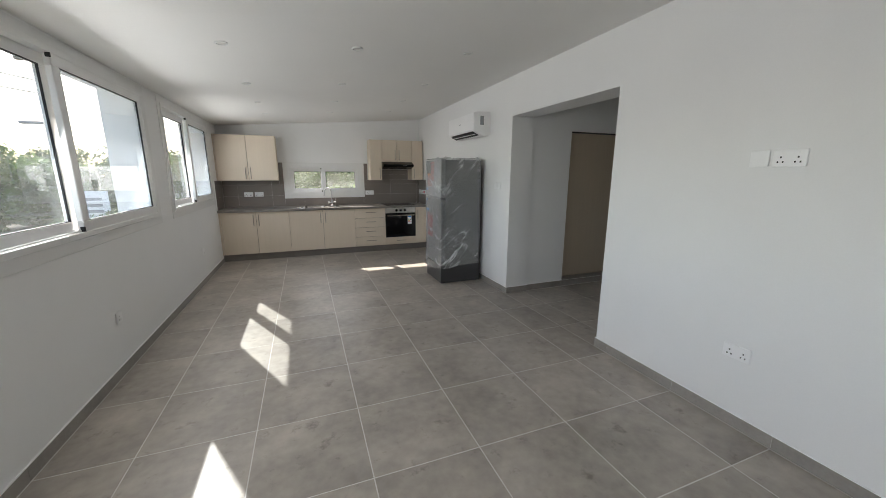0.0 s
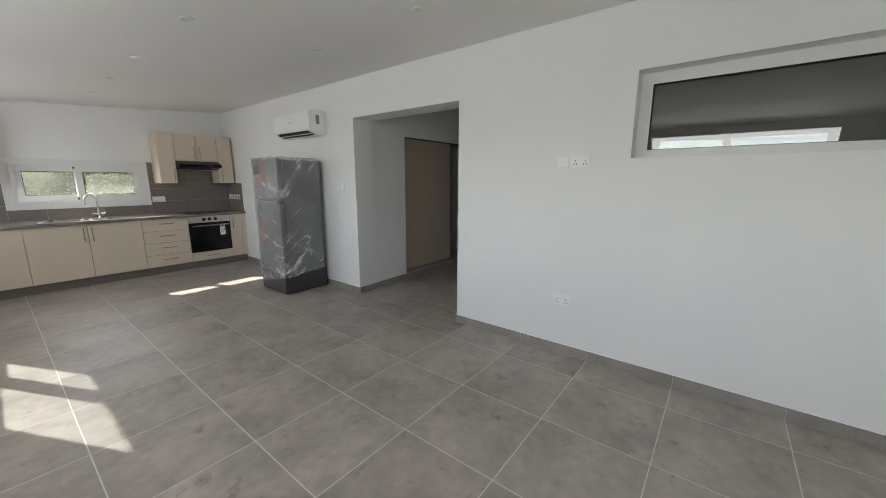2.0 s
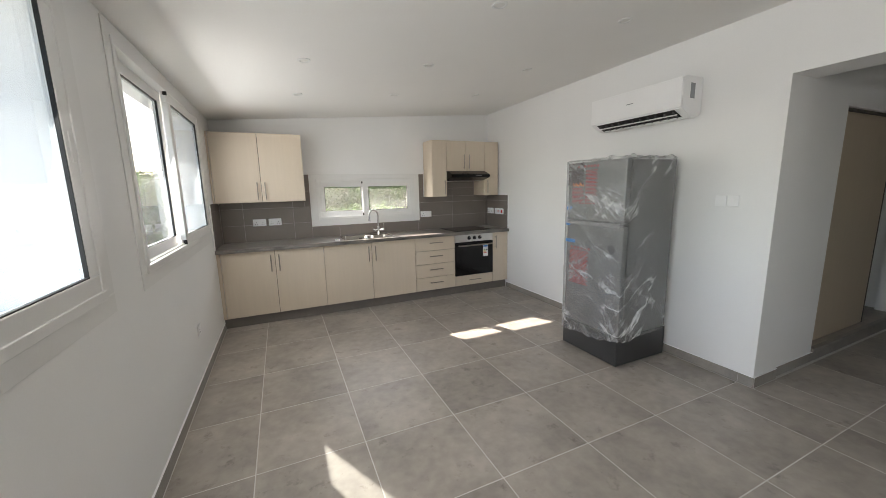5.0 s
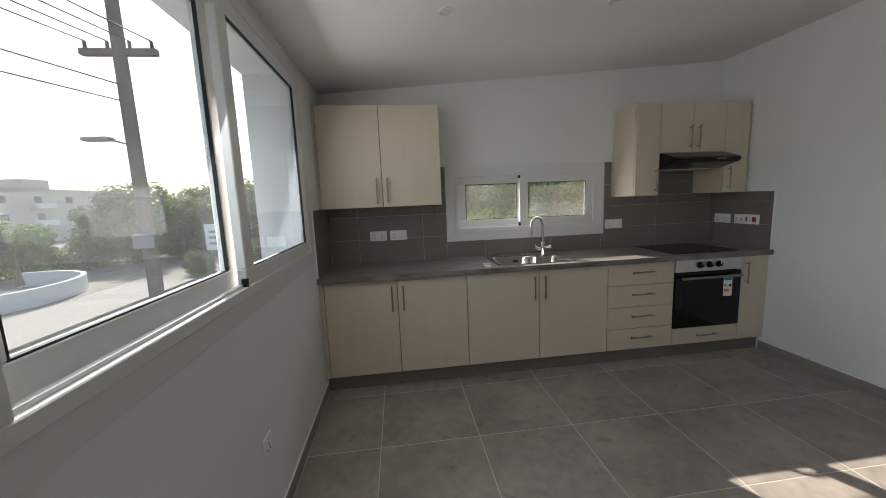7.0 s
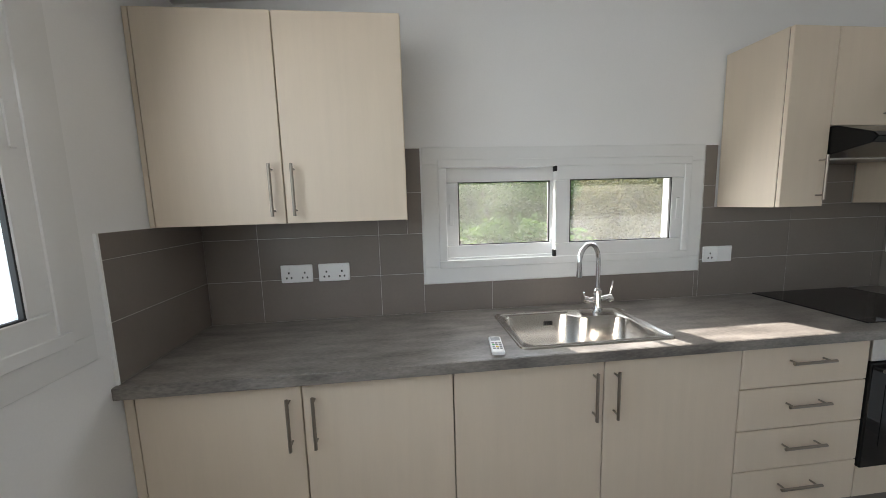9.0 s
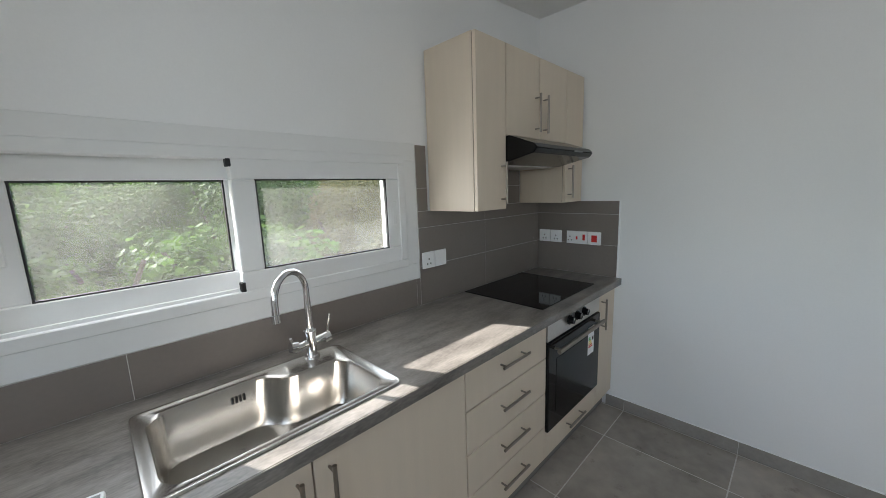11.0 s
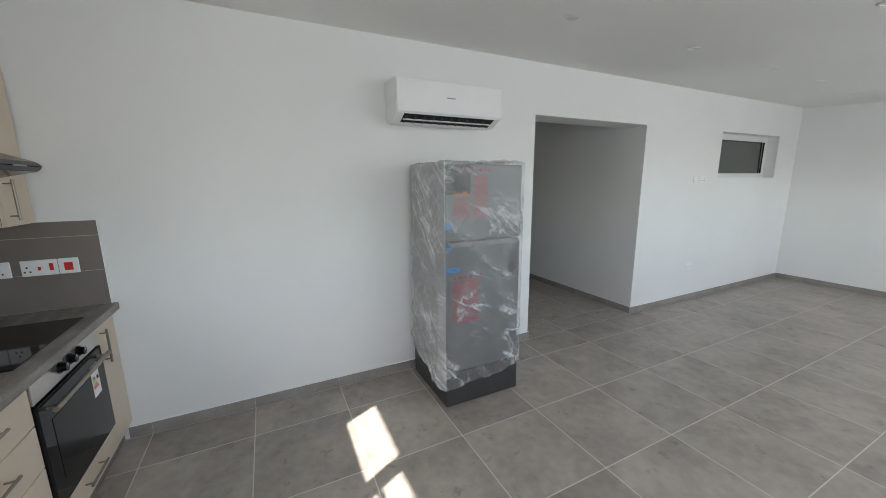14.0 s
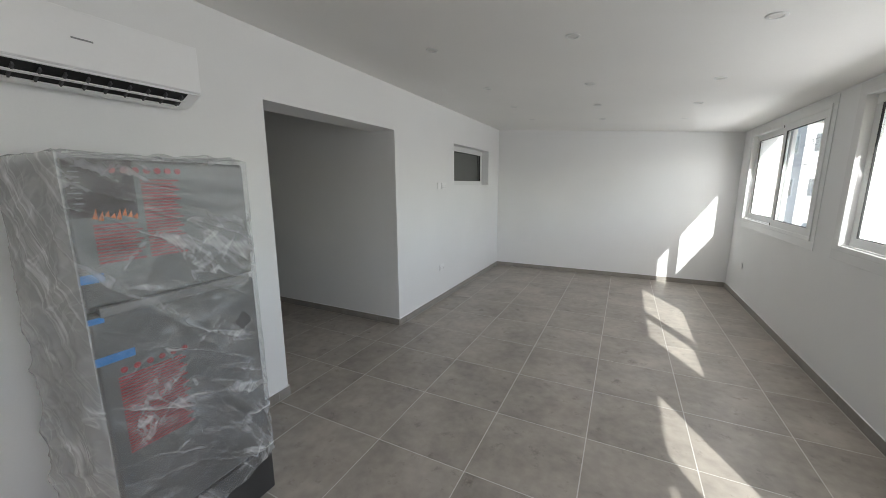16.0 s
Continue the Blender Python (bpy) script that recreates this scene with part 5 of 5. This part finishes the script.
def building(x, y, wx, wy, storeys, mat, label, cols):
    """A block of flats that shows its east and south sides, with windows and balconies."""
    e = thing("apartment_building", x, y, GZ, label, "building", "far buildings")
    h = storeys * 3.0
    part("wall", bx(x - wx / 2, x + wx / 2, y - wy / 2, y + wy / 2, GZ, GZ + h), mat, e)
    part("roof", bx(x - wx / 2 - 0.2, x + wx / 2 + 0.2, y - wy / 2 - 0.2, y + wy / 2 + 0.2, GZ + h, GZ + h + 0.5), mat, e)
    part("stair_tower", bx(x - 2, x + 2, y - 2.5, y + 2.5, GZ + h + 0.5, GZ + h + 2.6), mat, e)
    for f in range(storeys):
        for k in range(cols):
            yy = y - wy / 2 + wy * (k + 0.5) / cols
            xx = x + wx / 2
            wn_ = part("window", bx(xx - 0.02, xx + 0.05, yy - 0.8, yy + 0.8, GZ + f * 3 + 0.9, GZ + f * 3 + 2.3), M_ALU, e)
            part("pane", bx(xx + 0.045, xx + 0.07, yy - 0.7, yy + 0.7, GZ + f * 3 + 1.0, GZ + f * 3 + 2.2), M_PANE, wn_)
            if k % 2 == 1 and f > 0:
                bl = part("balcony", bx(xx, xx + 1.3, yy - 1.8, yy + 1.8, GZ + f * 3 - 0.1, GZ + f * 3 + 0.05), mat, e)
                part("parapet", bx(xx + 1.2, xx + 1.3, yy - 1.8, yy + 1.8, GZ + f * 3 + 0.05, GZ + f * 3 + 0.95), M_OUT, bl)
            xw = x - wx / 2 + wx * (k + 0.5) / cols
            for yy2, sg in ((y - wy / 2, -1), (y + wy / 2, 1)):
                w2 = part("window", bx(xw - 0.7, xw + 0.7, yy2 - 0.05, yy2 + 0.05, GZ + f * 3 + 0.9, GZ + f * 3 + 2.3), M_ALU, e)
                part("pane", bx(xw - 0.6, xw + 0.6, yy2 + sg * 0.045 - 0.015, yy2 + sg * 0.045 + 0.015, GZ + f * 3 + 1.0, GZ + f * 3 + 2.2), M_PANE, w2)
    return e


building(-70, 82, 14, 30, 3, M_FACADE, "cream three-storey apartment building with balconies", 5)
building(-16, -36, 11, 16, 3, M_FACADE2, "white three-storey apartment building with balconies", 5)

# ---------------------------------------------------------------- baseboards
BH, BT = 0.078, 0.011


def baseboard(name, axis, at, a, b, face, cuts, gap=None):
    """Tile strips along x or y at a wall face; face: +1 or -1 is the side on which they stand."""
    base = None
    cs = [a] + [c for c in cuts if a + 0.02 < c < b - 0.02] + [b]
    w0, w1 = sorted((at, at + face * (BT - 0.002)))
    g = bx(a, b, w0, w1, 0.0, BH - 0.001) if axis == "x" else bx(w0, w1, a, b, 0.0, BH - 0.001)
    base = structure(name, g, M_GROUT, "grey tile skirting along the wall", "baseboard")
    w0, w1 = sorted((at + face * 0.0005, at + face * (BT - 0.002)))
    # thin white strip along the top of the skirting
    part("caulk_line", bx(a, b, w0, w1, BH - 0.001, BH + 0.004) if axis == "x" else bx(w0, w1, a, b, BH - 0.001, BH + 0.004), M_PLASTIC, base)
    for p, q in zip(cs, cs[1:]):
        w0, w1 = sorted((at + face * 0.001, at + face * BT))
        g = bx(p + 0.001, q - 0.001, w0, w1, 0.0, BH, 0.001, 1) if axis == "x" else bx(w0, w1, p + 0.001, q - 0.001, 0.0, BH, 0.001, 1)
        part("skirting_tile", g, M_BASE, base)
    return base


GX = [0.34 + 0.6 * k for k in range(-4, 16)]
GY = [2.20 + 0.6 * k for k in range(-7, 11)]
baseboard("baseboard_west", "y", W, S, 7.12, 1, GY)
baseboard("baseboard_south", "x", S, W + BT, E - BT, 1, GX)
baseboard("baseboard_east_1", "y", E, S, OP0 + BT, -1, GY)
baseboard("baseboard_east_2", "y", E, OP1 - BT, 7.12, -1, GY)
baseboard("baseboard_jamb_1", "x", OP0, E, EO, 1, GX)
baseboard("baseboard_jamb_2", "x", OP1, E, EO, -1, GX)
baseboard("baseboard_corridor_1", "x", CORR_S, EO, CORR_END, 1, GX)
baseboard("baseboard_corridor_2", "x", CORR_N, EO, sx(3.30), -1, GX)
baseboard("baseboard_corridor_3", "x", CORR_N, sx(5.20), CORR_END, -1, GX)
baseboard("baseboard_wardrobe", "x", CORR_N, sx(3.30), sx(5.20), -1, GX)
baseboard("baseboard_far", "y", FAR, 1.1, 4.75, -1, GY)

# ---------------------------------------------------------------- floor tiles, cut at the walls
TILES = {}


def floor_tile(x0, x1, y0, y1):
    w, d = round(x1 - x0, 3), round(y1 - y0, 3)
    if (w, d) not in TILES:
        TILES[(w, d)] = mesh_of("tile", bx(-w / 2, w / 2, -d / 2, d / 2, -0.008, 0.0, 0.0006, 1), M_TILE)
    o = new("tile", TILES[(w, d)])
    o.location = ((x0 + x1) / 2, (y0 + y1) / 2, 0)
    o.parent = floor


def tiles_in(xa, xb, ya, yb, g=0.003):
    for i in range(-5, 16):
        for j in range(-8, 12):
            x0, y0 = 0.34 + 0.6 * i, 2.20 + 0.6 * j
            a, b, c, d = max(x0, xa), min(x0 + 0.6, xb), max(y0, ya), min(y0 + 0.6, yb)
            if b - a > 0.02 and d - c > 0.02:
                floor_tile(a + g, b - g, c + g, d - g)


tiles_in(W + BT + 0.002, E - BT - 0.002, S + BT + 0.002, N)
tiles_in(E - BT - 0.002, CORR_END, OP0 + BT + 0.002, OP1 - BT - 0.002)
tiles_in(CORR_END, FAR, 1.05, 4.75)
